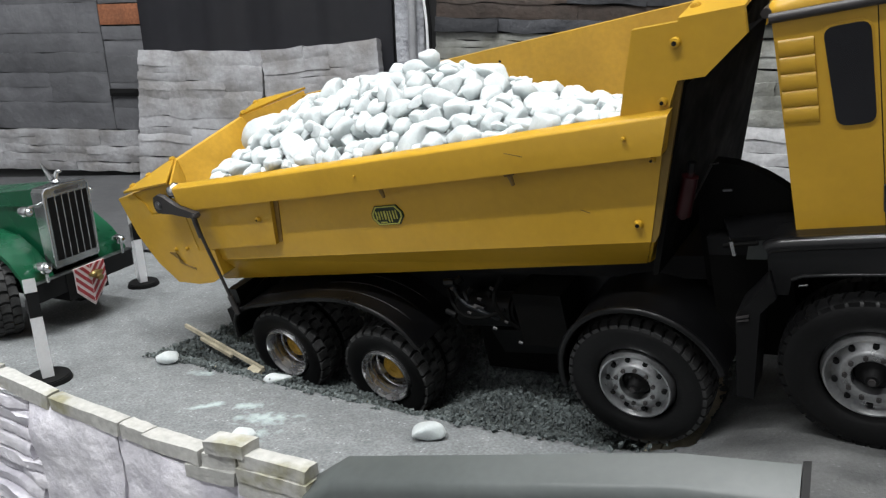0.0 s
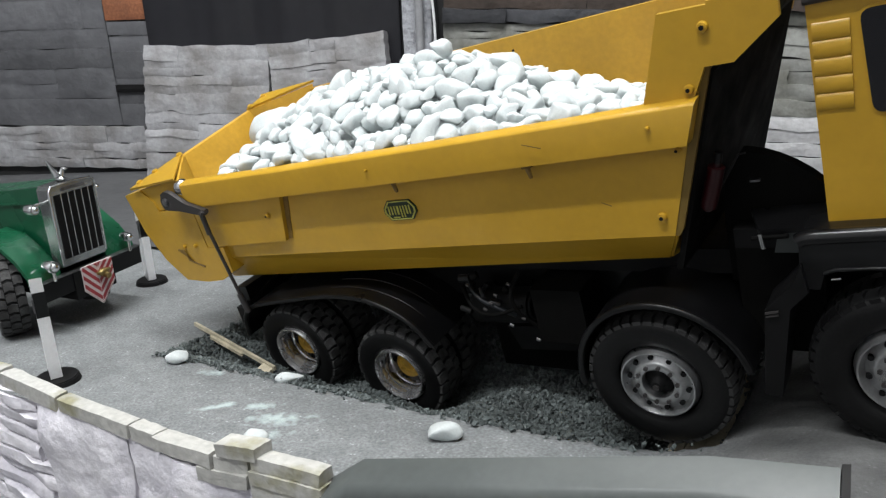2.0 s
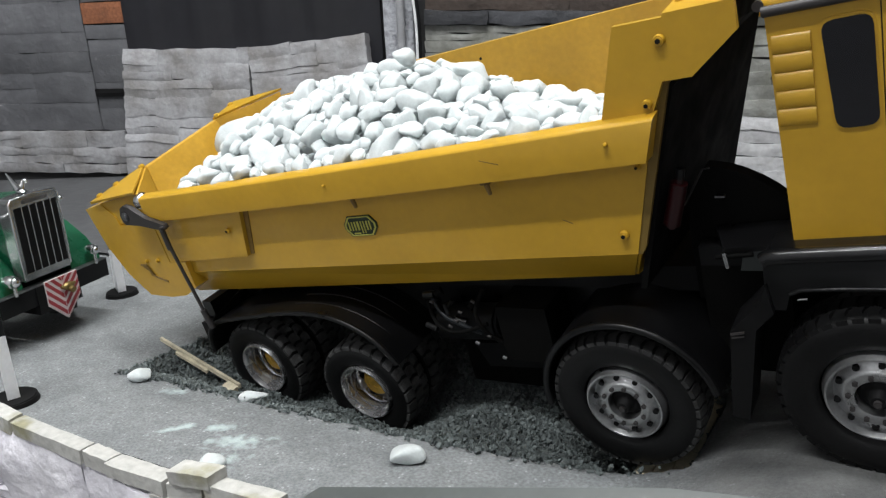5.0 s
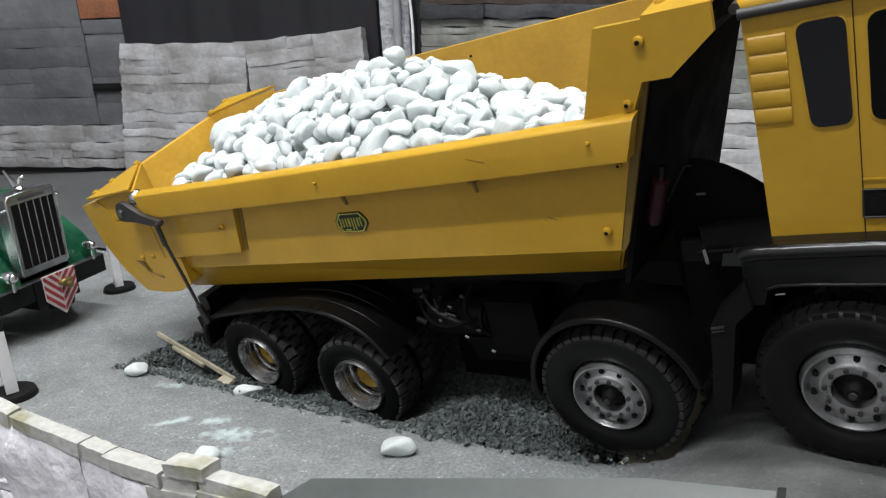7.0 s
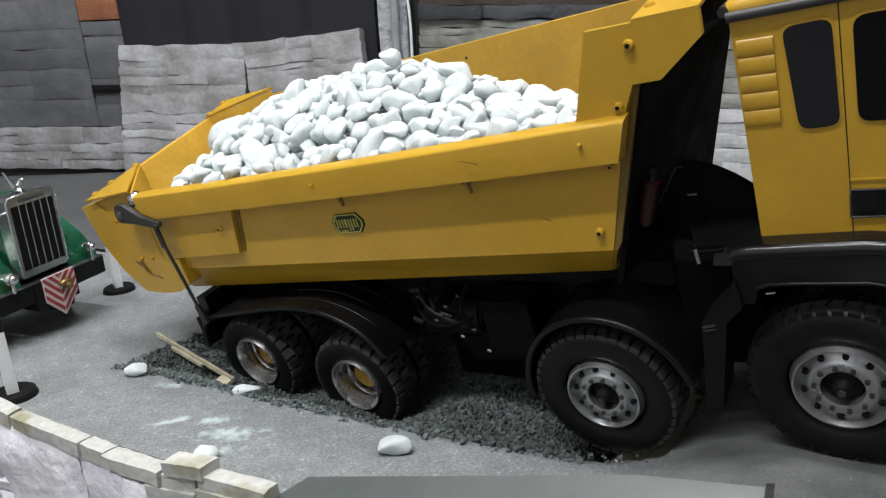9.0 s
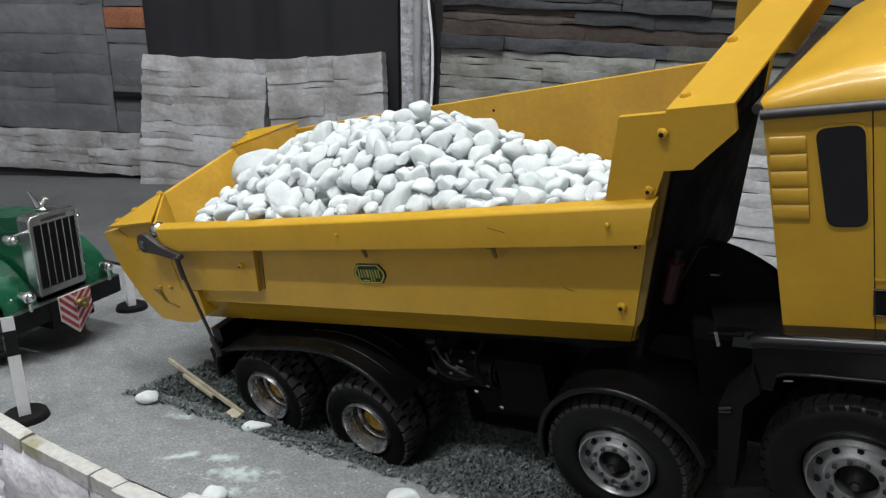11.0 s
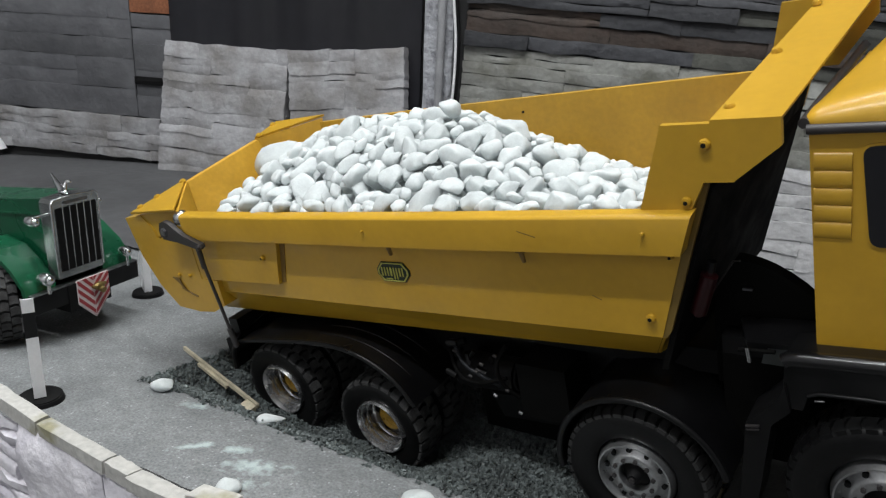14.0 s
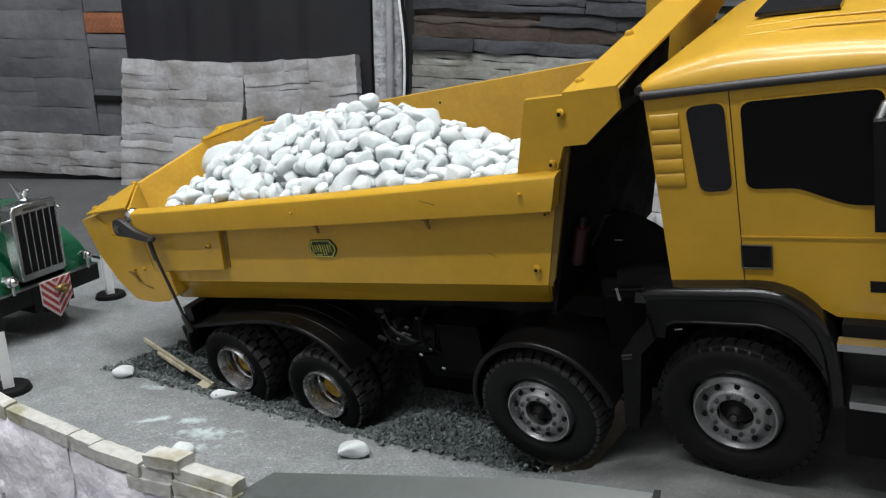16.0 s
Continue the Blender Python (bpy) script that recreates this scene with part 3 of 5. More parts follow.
# each stone: start, end, depth from front to back, top above the cap line, thickness, push
for x0, x1, deep, top, thick, push in ((-0.600, -0.505, 0.012, 0.000, 0.011, 0.0), (-0.503, -0.392, 0.011, 0.001, 0.011, 0.0), (-0.390, -0.3135, 0.0105, 0.000, 0.0115, 0.0), (-0.3095, -0.2335, 0.0100, 0.000, 0.0095, 0.0),
                                      (-0.2312, -0.2080, 0.0100, 0.000, 0.0100, 0.001), (-0.2072, -0.1600, 0.0115, 0.000, 0.0090, -0.001), (-0.1550, -0.1290, 0.0125, 0.0085, 0.0085, -0.0015),
                                      (-0.1345, -0.0885, 0.0105, 0.0025, 0.0080, 0.0), (-0.1590, -0.1370, 0.0110, -0.0010, 0.0090, 0.0005), (-0.1360, -0.0870, 0.0115, -0.0060, 0.0090, -0.001),
                                      (-0.1720, -0.1375, 0.0100, -0.0100, 0.0090, -0.001), (-0.1360, -0.0860, 0.0115, -0.0155, 0.0090, 0.0)):
    bm = bmesh.new()
    n = 6
    rings = []
    for i in range(n + 1):
        x = x0 + (x1 - x0) * i / n
        y, z = rim_y(x) + push, cap_z(x) + top
        j = lambda k: rg.uniform(-k, k)
        rings.append([bm.verts.new((x + (j(0.0008) if i in (0, n) else 0), yy + j(0.0005), zz + j(0.0004))) for yy, zz in
                      ((y, z - thick), (y, z), (y + deep * 0.5, z + 0.0002), (y + deep, z - 0.0003), (y + deep, z - thick))])
    for a, b in zip(rings, rings[1:]):
        for k in range(5):
            bm.faces.new((a[k], b[k], b[(k + 1) % 5], a[(k + 1) % 5]))
    bm.faces.new(rings[0])
    bm.faces.new(rings[-1][::-1])
    part("cap_stone", bm, STONE_CAP, parapet, bevel=0.0020, seg=3)


def face_stone(x0, x1, z0, z1, out, seed, n=8):
    """A rough split face: a lumpy slab on the parapet's front."""
    rg = random.Random(seed)
    bm = bmesh.new()
    grid = []
    for j in range(n + 1):
        row = []
        for i in range(n + 1):
            u, v = i / n, j / n
            x, z = x0 + (x1 - x0) * u, z0 + (z1 - z0) * v
            edge = min(u, 1 - u, v, 1 - v) * n
            o = out * min(1, 0.35 + 0.65 * edge) + 0.006 * noise.noise((x * 30, z * 30, seed)) + 0.002 * noise.noise((x * 120, z * 120, seed))
            row.append(bm.verts.new((x, rim_y(x) + 0.004 - o, z)))
        grid.append(row)
    for j in range(n):
        for i in range(n):
            bm.faces.new((grid[j][i], grid[j][i + 1], grid[j + 1][i + 1], grid[j + 1][i]))
    ret = bmesh.ops.extrude_face_region(bm, geom=bm.faces[:])
    for v in ret["geom"]:
        if isinstance(v, bmesh.types.BMVert):
            v.co.y = rim_y(v.co.x) + 0.011
    return part("face_stone", bm, STONE_FACE, parapet)


face_stone(-0.345, -0.2400, -0.14, 0.0105, 0.006, 3, 14)
face_stone(-0.2375, -0.1400, -0.14, 0.0125, 0.005, 4, 14)
face_stone(-0.1385, -0.0860, -0.14, 0.0070, 0.004, 5, 10)
for k in range(11):
    z = 0.0045 - 0.0125 * k
    face_stone(-0.60, -0.452 + 0.02 * (k % 2), z - 0.0118, z, 0.004 + 0.002 * (k % 3), 20 + k, 6)
    face_stone(-0.450 + 0.02 * (k % 2), -0.352 + 0.008 * (k * 7 % 3), z - 0.0118, z, 0.004 + 0.002 * ((k + 1) % 3), 40 + k, 6)

# a dark ribbon paints the shaded gap between the middle cap stones and the road
bm = bmesh.new()
rows = []
for x in np.linspace(-0.232, -0.140, 24):
    far = rim_y(x) + 0.0185 + 0.0018 * noise.noise((x * 90, 2, 0)) + 0.0020 * smooth_step((x + 0.232) / 0.03) * smooth_step((-0.140 - x) / 0.03)
    rows.append([bm.verts.new((x, y, road_z(x, y) + h)) for y, h in ((rim_y(x) + 0.010, 0.0006), (far - 0.001, 0.0007), (far, -0.0004))])
for a, b in zip(rows, rows[1:]):
    for k in range(2):
        bm.faces.new((a[k], b[k], b[k + 1], a[k + 1]))
part("joint", bm, MORTAR, parapet, "dark ribbon painting the shaded gap behind the cap stones")

# grey lacquered wedge beside the parapet, nearest of all
wedge = thing("ramp_wedge", "grey lacquered wedge-shaped ramp standing beside the road", "ramp")
A, K, C = Vector((-0.0693, 0.3785, 0.0395)), Vector((0.0925, 0.4010, 0.0838)), Vector((0.1380, 0.4075, 0.0905))
along = (C - A).normalized()
side = Vector((along.y, -along.x, 0)).normalized()
sec = [(0, 0), (0.0150, -0.0045), (0.0170, -0.0062), (0.0190, -0.0100), (0.0200, -0.14), (0.0, -0.14)]
bm = bmesh.new()
loops = []
for p, low in ((A - along * 0.022 + Vector((0, 0, -0.012)), 0.0), (A, 0.0), (A.lerp(K, 0.5), 0.0), (K, 0.0), (C, 0.0)):
    loops.append([bm.verts.new((p.x + side.x * u, p.y + side.y * u, max(p.z + w - (low if u > 0 else 0), -0.06))) for u, w in sec])
for a, b in zip(loops, loops[1:]):
    for k in range(6):
        bm.faces.new((a[k], a[(k + 1) % 6], b[(k + 1) % 6], b[k]))
bm.faces.new(loops[0])
bm.faces.new(loops[-1][::-1])
part("ramp_body", bm, GREY_BAR, wedge, bevel=0.0012)
bm = prism(bmesh.new(), [tuple(C + along * 0.0004 + side * u + Vector((0, 0, w))) for u, w in ((-0.001, 0.001), (0.0155, -0.0050), (0.0205, -0.012), (0.0215, -0.10), (-0.001, -0.10))], along * 0.003)
part("end_cap", bm, BLACK_MATT, wedge, "black end cap")


# ---- the yellow dump truck: nose up on the slope, leaning towards the road's edge ----
truck = thing("dump_truck", "yellow four-axle model dump truck stuck in a gravel pit", "truck",
              pose(-0.00064, -0.00207, 0.00736, 10.394, -8.718, -0.310))
Y0 = 0.4955          # near side wall
Y1 = 0.6560          # far side wall
TIP = Matrix(((1, 0, 0, 0), (0, 1, 0, 0), (0.042, 0, 1, 0), (0, 0, 0, 1)))


def body_part(name, bm, material, parent, label="", smooth=True, bevel=0.0008, seg=2):
    bm.transform(TIP)
    return part(name, bm, material, parent, label, smooth, bevel, seg)


# brown of hooks and scratches, also laid where shade falls on the body
HOOK_SHADE_BROWN = mat("hook_and_shade_brown", (0.24, 0.14, 0.030), 0.5, var=0.3, scale=200)
# tipper body
body = body_part("tipper_body", xz([(-0.300, 0.0385), (-0.300, 0.091), (0.0848, 0.0940), (0.0702, 0.0398)], Y0, Y0 + 0.003), YELLOW, truck, "yellow steel tipper body")
bm = prism(bmesh.new(), [(-0.302, Y0, 0.0386), (0.0702, Y0, 0.0399), (0.0590, Y0 + 0.018, 0.0192), (-0.297, Y0 + 0.018, 0.0132)], (0, 0.003, 0.001))
body_part("lower_flank", bm, YELLOW, body)
body_part("floor_plate", prism(bmesh.new(), [(-0.297, Y0 + 0.018, 0.0137), (0.0560, Y0 + 0.018, 0.0194), (0.0560, Y1 - 0.018, 0.0194), (-0.297, Y1 - 0.018, 0.0137)], (0, 0, 0.003)), YELLOW_IN, body)
bm = prism(bmesh.new(), [(-0.302, Y1, 0.0414), (0.068, Y1, 0.0414), (0.0615, Y1 - 0.018, 0.0210), (-0.297, Y1 - 0.018, 0.0190)], (0, -0.003, 0.001))
body_part("lower_flank", bm, YELLOW, body)
bm = prism(bmesh.new(), [(-0.300, Y1, 0.0413), (-0.300, Y1, 0.124), (-0.20, Y1, 0.1262), (0.083, Y1, 0.1295), (0.068, Y1, 0.0413)], (0, -0.004, 0))
body_part("far_wall", bm, YELLOW_IN, body, "scuffed yellow inner wall")
# top rail of the near wall: a folded box section
bm = bmesh.new()
loops = []
for x0, slant, low, up in ((-0.2790, 0.0, 0.0838, 0.0004), (-0.18, 0.0, 0.0845, 0.0005), (-0.05, 0.0, 0.0853, 0.0016), (0.0902, 0.31, 0.0870, 0.0040)):
    loops.append([bm.verts.new((x0 + (z - 0.104) * slant, y, z)) for y, z in ((Y0, low), (Y0 - 0.0095, low), (Y0 - 0.0098, 0.1003 + up), (Y0 - 0.0094, 0.1012 + up), (Y0 - 0.0084, 0.1018 + up), (Y0 - 0.0062, 0.1024 + up), (Y0 - 0.0022, 0.1028 + up), (Y0 - 0.0012, 0.0935))])
for a, b in zip(loops, loops[1:]):
    for i in range(8):
        bm.faces.new((a[i], a[(i + 1) % 8], b[(i + 1) % 8], b[i]))
bm.faces.new(loops[0])
bm.faces.new(loops[-1][::-1])
body_part("top_rail", bm, YELLOW, body, bevel=0.0007)
# raised panel behind the rear arm
body_part("side_panel", xz([(-0.2840, 0.0490), (-0.2840, 0.0830), (-0.1872, 0.0838), (-0.1964, 0.0506)], Y0 - 0.0036, Y0 - 0.0002), YELLOW, body)
# a thin brown strip paints the shade along the panel's edge
body_part("panel_shade", xz([(-0.1870, 0.0836), (-0.1822, 0.0836), (-0.1925, 0.0512), (-0.1962, 0.0508)], Y0 - 0.0006, Y0 - 0.0001), HOOK_SHADE_BROWN, body, "brown strip painting the shade beside the raised panel", bevel=0)
# hooks under the rail
for hx in (-0.0870, 0.0022):
    bm = box(hx - 0.0030, hx + 0.0024, Y0 - 0.0065, Y0 - 0.0003, 0.0836, 0.0862)
    rod((hx + 0.0004, Y0 - 0.0060, 0.0845), (hx + 0.0012, Y0 - 0.0054, 0.0782), 0.0015, bm, 10, 0.0011)
    body_part("hook", bm, HOOK_SHADE_BROWN, body, "brown tarpaulin hook")


def bolt(x, y, z, r=0.0035, parent=None, hole=True, axis=(0, -1, 0), mtl=None):
    d = Vector(axis)
    p = Vector((x, y, z))
    bm = rod(p, p + d * 0.0024, r, n=16, r2=r * 0.72)
    ob = body_part("bolt", bm, mtl or YELLOW, parent or body, bevel=0.0004)
    if hole:
        body_part("bolt_hole", rod(p + d * 0.0020, p + d * 0.0026, r * 0.42, n=6), BLACK_MATT, ob, bevel=0)
    return ob


bolt(0.0655, Y0, 0.0500, 0.0026)
bolt(0.0775, Y0 - 0.0004, 0.0828, 0.0018)
bolt(-0.2046, Y0 - 0.0036, 0.0704, 0.0022)
bolt(0.0690, Y0 - 0.0096, 0.0975, 0.0011, hole=False)
bolt(-0.1000, Y0 - 0.0096, 0.0950, 0.0009, hole=False)

# maker's plate: an eight-sided badge with plain bars
bx, bz = -0.0918, 0.0650
hexa = [(bx - 0.0125, bz + 0.0016), (bx - 0.0085, bz + 0.0064), (bx + 0.0085, bz + 0.0064), (bx + 0.0125, bz + 0.0016), (bx + 0.0125, bz - 0.0016), (bx + 0.0085, bz - 0.0064), (bx - 0.0085, bz - 0.0064), (bx - 0.0125, bz - 0.0016)]
BADGE = mat("badge_green", (0.012, 0.030, 0.010), 0.4, var=0.2, scale=200)
BADGE_Y = mat("badge_yellow", (0.52, 0.50, 0.10), 0.4, var=0.2, scale=200)
badge = body_part("badge", xz(hexa, Y0 - 0.0008, Y0 - 0.0001), BADGE, body, "dark green badge with yellow bars", bevel=0)
for sc0, sc1 in ((0.93, 0.84),):
    for i in range(8):
        a, b = hexa[i], hexa[(i + 1) % 8]
        q = [(bx + (p[0] - bx) * s, bz + (p[1] - bz) * s) for p, s in ((a, sc0), (b, sc0), (b, sc1), (a, sc1))]
        body_part("badge_line", xz(q, Y0 - 0.0012, Y0 - 0.0009), BADGE_Y, badge, bevel=0)
for x0, x1, z0, z1 in ((-0.0088, -0.0078, -0.0026, 0.0030), (-0.0066, -0.0057, -0.0026, 0.0030), (-0.0044, -0.0034, -0.0026, 0.0030), (-0.0022, -0.0008, -0.0026, 0.0030),
                       (0.0004, 0.0013, -0.0045, 0.0030), (0.0025, 0.0034, -0.0045, 0.0030), (0.0047, 0.0058, -0.0026, 0.0030), (0.0070, 0.0079, -0.0026, 0.0030), (-0.0062, -0.0012, -0.0048, -0.0040)):
    body_part("badge_line", xz([(bx + x0, bz + z0), (bx + x1, bz + z0), (bx + x1, bz + z1), (bx + x0, bz + z1)], Y0 - 0.0012, Y0 - 0.0009), BADGE_Y, badge, bevel=0)

# head plates, canopy and headboard
head = [(0.0662, 0.1050), (0.0782, 0.1438), (0.1255, 0.1428), (0.1256, 0.1330), (0.1070, 0.1184), (0.0950, 0.1185), (0.0888, 0.1050)]
body_part("head_plate", xz(head, Y0 - 0.0035, Y0), YELLOW, body)
body_part("head_plate", xz([(x + 0.011, z + 0.0215 * smooth_step((z - 0.1) / 0.04)) for x, z in head], Y1 - 0.0005, Y1 + 0.003), YELLOW, body)
bolt(0.0965, Y0 - 0.0035, 0.1350, 0.0027)
bolt(0.0876, Y0 - 0.0035, 0.1102, 0.0024)
bm = prism(bmesh.new(), [(0.0985, Y0 - 0.0035, 0.1432), (0.1255, Y0 - 0.0035, 0.1428), (0.1365, Y1 + 0.003, 0.1640), (0.1085, Y1 + 0.003, 0.1640)], (0.0003, 0, 0.0016))
canopy = body_part("canopy", bm, YELLOW, body)
for f in (0.06, 0.46, 0.90):
    y = Y0 + (Y1 - Y0) * f
    bolt(0.1025 + 0.0085 * f, y, 0.1443 + 0.0215 * f, 0.0027, canopy, hole=False, axis=(0, -0.17, 0.98))
bm = prism(bmesh.new(), [(0.0850, Y0 + 0.004, 0.110), (0.063, Y0 + 0.004, 0.044), (0.063, Y1 - 0.004, 0.044), (0.0850, Y1 - 0.004, 0.130)], (0.003, 0, 0))
body_part("headboard", bm, YELLOW_IN, body)
bm = prism(bmesh.new(), [(0.0672, Y0 + 0.003, 0.020), (0.0745, 0.645, 0.020), (0.1055, 0.615, 0.118), (0.0935, Y0 + 0.003, 0.114)], (0.003, 0, 0))
prism(bm, [(0.0935, Y0 + 0.003, 0.114), (0.1055, 0.615, 0.118), (0.1140, 0.604, 0.1455), (0.1185, Y0 + 0.003, 0.1345)], (0.003, 0, 0))
body_part("headboard_back", bm, SHADED_BLACK, body, "black front face of the headboard")
bm = xz([(0.0880, 0.1055), (0.0702, 0.0420), (0.0690, 0.0395), (0.0722, 0.0395), (0.0745, 0.0430), (0.0905, 0.0980), (0.0965, 0.1185), (0.0920, 0.1185)], Y0 + 0.0005, Y0 + 0.013)
body_part("front_gusset", prism(bmesh.new(), [(0.0703, Y0 + 0.0005, 0.0396), (0.0592, Y0 + 0.0185, 0.0194), (0.0670, Y0 + 0.030, 0.0220), (0.0725, Y0 + 0.024, 0.0420)], (0.0015, 0, 0)), YELLOW, body, bevel=0)
# post colour is the body yellow, dimmed for the shade on its front
body_part("corner_post", bm, mat("shaded_yellow_paint", (0.20, 0.125, 0.022), 0.6, var=0.3, scale=50), body, "yellow corner post with its shade put into the paint", bevel=0.0015)

# tailgate with its upper flange and corner gussets
NA, NT, NR = (-0.333, 0.5358, 0.1124), (-0.3455, 0.4890, 0.1020), (-0.2852, 0.4880, 0.1050)
FA, FT, FR = (-0.333, 0.6146, 0.1230), (-0.3420, 0.6500, 0.1278), (-0.2850, 0.6560, 0.1285)
NB, FB = (-0.297, 0.5135, 0.0195), (-0.297, 0.6380, 0.0195)
tail = body_part("tailgate", prism(bmesh.new(), [NB, FB, FA, NA], (0.003, 0, -0.0008)), YELLOW_IN, truck, "yellow tailgate with bolted corner plates")
body_part("tail_corner", prism(bmesh.new(), [NB, NA, (-0.2850, 0.4895, 0.1045)], (0.002, 0.0005, 0)), YELLOW_IN, tail, bevel=0.0004)
body_part("tail_corner", prism(bmesh.new(), [FB, FA, (-0.2880, 0.6550, 0.1275)], (0.002, -0.0005, 0)), YELLOW_IN, tail, bevel=0.0004)
body_part("gusset", prism(bmesh.new(), [NA, NT, NR], (0.0004, -0.0004, 0.0018)), YELLOW, tail, bevel=0.0005)
body_part("gusset", prism(bmesh.new(), [FA, FT, FR], (0.0004, -0.0004, 0.0018)), YELLOW, tail, bevel=0.0005)
for p, q, f in ((NA, NT, 0.08), (NA, NT, 0.55), (NA, NT, 0.85), (FA, FT, 0.10), (FA, FT, 0.75)):
    p = Vector(p).lerp(Vector(q), f)
    bolt(p.x + 0.003, p.y, p.z + 0.0012, 0.0030, tail, hole=False, axis=(0, -0.3, 0.95))
body_part("rear_flap", prism(bmesh.new(), [(-0.3560, 0.5060, 0.0990), (-0.3340, 0.5350, 0.1113), (-0.3340, 0.6140, 0.1218), (-0.3425, 0.6495, 0.1266), (-0.3240, 0.6440, 0.0220), (-0.3240, 0.5060, 0.0205)], (0.0015, 0, -0.0004)), YELLOW, tail, bevel=0)
# rear side box behind the wheels' arm
side_prof = [(-0.3606, 0.0977), (-0.3550, 0.0654), (-0.3430, 0.0403), (-0.3263, 0.0222), (-0.3000, 0.0200), (-0.2815, 0.0214), (-0.2660, 0.0280), (-0.2660, 0.0484), (-0.2843, 0.0489), (-0.2843, 0.0811), (-0.3100, 0.0812), (-0.3248, 0.0815), (-0.3270, 0.0900), (-0.3385, 0.1000)]
body_part("tail_cheek", xz(side_prof, Y0 - 0.004, Y0 + 0.014), YELLOW, tail, bevel=0.001)
body_part("tail_cheek", xz(side_prof, Y1 - 0.010, Y1 + 0.004), YELLOW, tail, bevel=0.001)
body_part("gusset_skirt", xz([(-0.3400, 0.1004), (-0.3285, 0.0900), (-0.3262, 0.0825), (-0.3030, 0.0825), (-0.2800, 0.0840), (-0.2800, 0.1020), (-0.2860, 0.1042)], Y0 - 0.0030, Y0 - 0.0008), YELLOW, tail, bevel=0.0004)
# the fold's dark recess is painted on with a brown patch and line
body_part("slot", xz([(-0.3213, 0.0484), (-0.3135, 0.0482), (-0.3120, 0.0395), (-0.3060, 0.0372)], Y0 - 0.0046, Y0 - 0.0039), HOOK_SHADE_BROWN, tail, bevel=0)
body_part("tail_lip", prism(bmesh.new(), [(-0.3240, Y0 + 0.002, 0.0200), (-0.2980, Y0 + 0.002, 0.0175), (-0.2980, Y1 - 0.002, 0.0175), (-0.3240, Y1 - 0.002, 0.0200)], (0, 0, 0.0025)), YELLOW, tail)
bm = tube([(-0.3213, Y0 - 0.0040, 0.0484), (-0.3140, Y0 - 0.0040, 0.0480), (-0.3127, Y0 - 0.0040, 0.0395), (-0.3040, Y0 - 0.0040, 0.0364), (-0.2960, Y0 - 0.0040, 0.0335)], 0.0008)
body_part("slot_line", bm, HOOK_SHADE_BROWN, tail, bevel=0)

bolt(-0.3112, Y0 - 0.0040, 0.0512, 0.0018, tail, hole=False)
bolt(-0.2970, Y0 - 0.0040, 0.0515, 0.0018, tail, hole=False)
# scratches and a stop hole in the paint
for x, z, l, dz, y in ((0.0060, 0.0985, 0.010, -0.0030, Y0 - 0.0121), (0.0360, 0.0600, 0.005, -0.0022, Y0 - 0.0001)):
    bm = prism(bmesh.new(), [(x, y, z), (x + l, y, z + dz), (x + l, y, z + dz - 0.0006), (x, y, z - 0.0005)], (0, -0.0001, 0))
    body_part("scratch", bm, HOOK_SHADE_BROWN, body, "dark scratch in the paint", bevel=0)
body_part("stop_hole", rod((-0.0827, Y1 - 0.0044, 0.1178), (-0.0827, Y1 - 0.0039, 0.1178), 0.0010), BLACK_MATT, body, bevel=0)

# tailgate lever and rod
lever = body_part("tail_lever", xz([(-0.3022, 0.0925), (-0.2990, 0.0980), (-0.2940, 0.0997), (-0.2885, 0.0980), (-0.2830, 0.0940), (-0.2747, 0.0885), (-0.2610, 0.0838), (-0.2570, 0.0822), (-0.2566, 0.0798), (-0.2590, 0.0784), (-0.2667, 0.0796), (-0.2836, 0.0834), (-0.3000, 0.0853), (-0.3022, 0.0880)], Y0 - 0.0138, Y0 - 0.0100), DARK_TRIM, truck, "dark steel tailgate lever and rod", bevel=0.001)
body_part("lever_pin", rod((-0.2960, Y0 - 0.0152, 0.0915), (-0.2960, Y0 - 0.004, 0.0915), 0.0034), STEEL, lever)
body_part("lever_cap", ball((-0.2850, Y0 - 0.0035, 0.0985), 0.0062), CHROME, lever, "bright round cap", bevel=0)
body_part("lever_pin", rod((-0.2595, Y0 - 0.0158, 0.0802), (-0.2595, Y0 - 0.0100, 0.0802), 0.0022), DARK_TRIM, lever)
part("rod", rod((-0.2632, Y0 - 0.0125, 0.0650), (-0.2618, Y0 - 0.0080, -0.0100), 0.0013), DARK_TRIM, lever)
part("rod_end", rod((-0.2622, Y0 - 0.0126, 0.0700), (-0.2638, Y0 - 0.0118, 0.0520), 0.0019), DARK_TRIM, lever)
part("rod_end", rod((-0.2620, Y0 - 0.0088, 0.0010), (-0.2616, Y0 - 0.0078, -0.0150), 0.0023), DARK_TRIM, lever)


# ---- wheels ----
def tyre_mesh(c, r, w, lugs, seed):
    """Carcass with rounded shoulders and two staggered rows of tread lugs."""
    h = w / 2
    prof = [(r * 0.56, -h * 0.72), (r * 0.60, -h * 0.90), (r * 0.70, -h * 1.0), (r * 0.82, -h * 1.0), (r * 0.91, -h * 0.96), (r * 0.950, -h * 0.86), (r * 0.966, -h * 0.70),
            (r * 0.970, 0), (r * 0.966, h * 0.70), (r * 0.950, h * 0.86), (r * 0.91, h * 0.96), (r * 0.82, h), (r * 0.70, h), (r * 0.60, h * 0.9), (r * 0.56, h * 0.72)]
    return lathe(prof, c, 56)


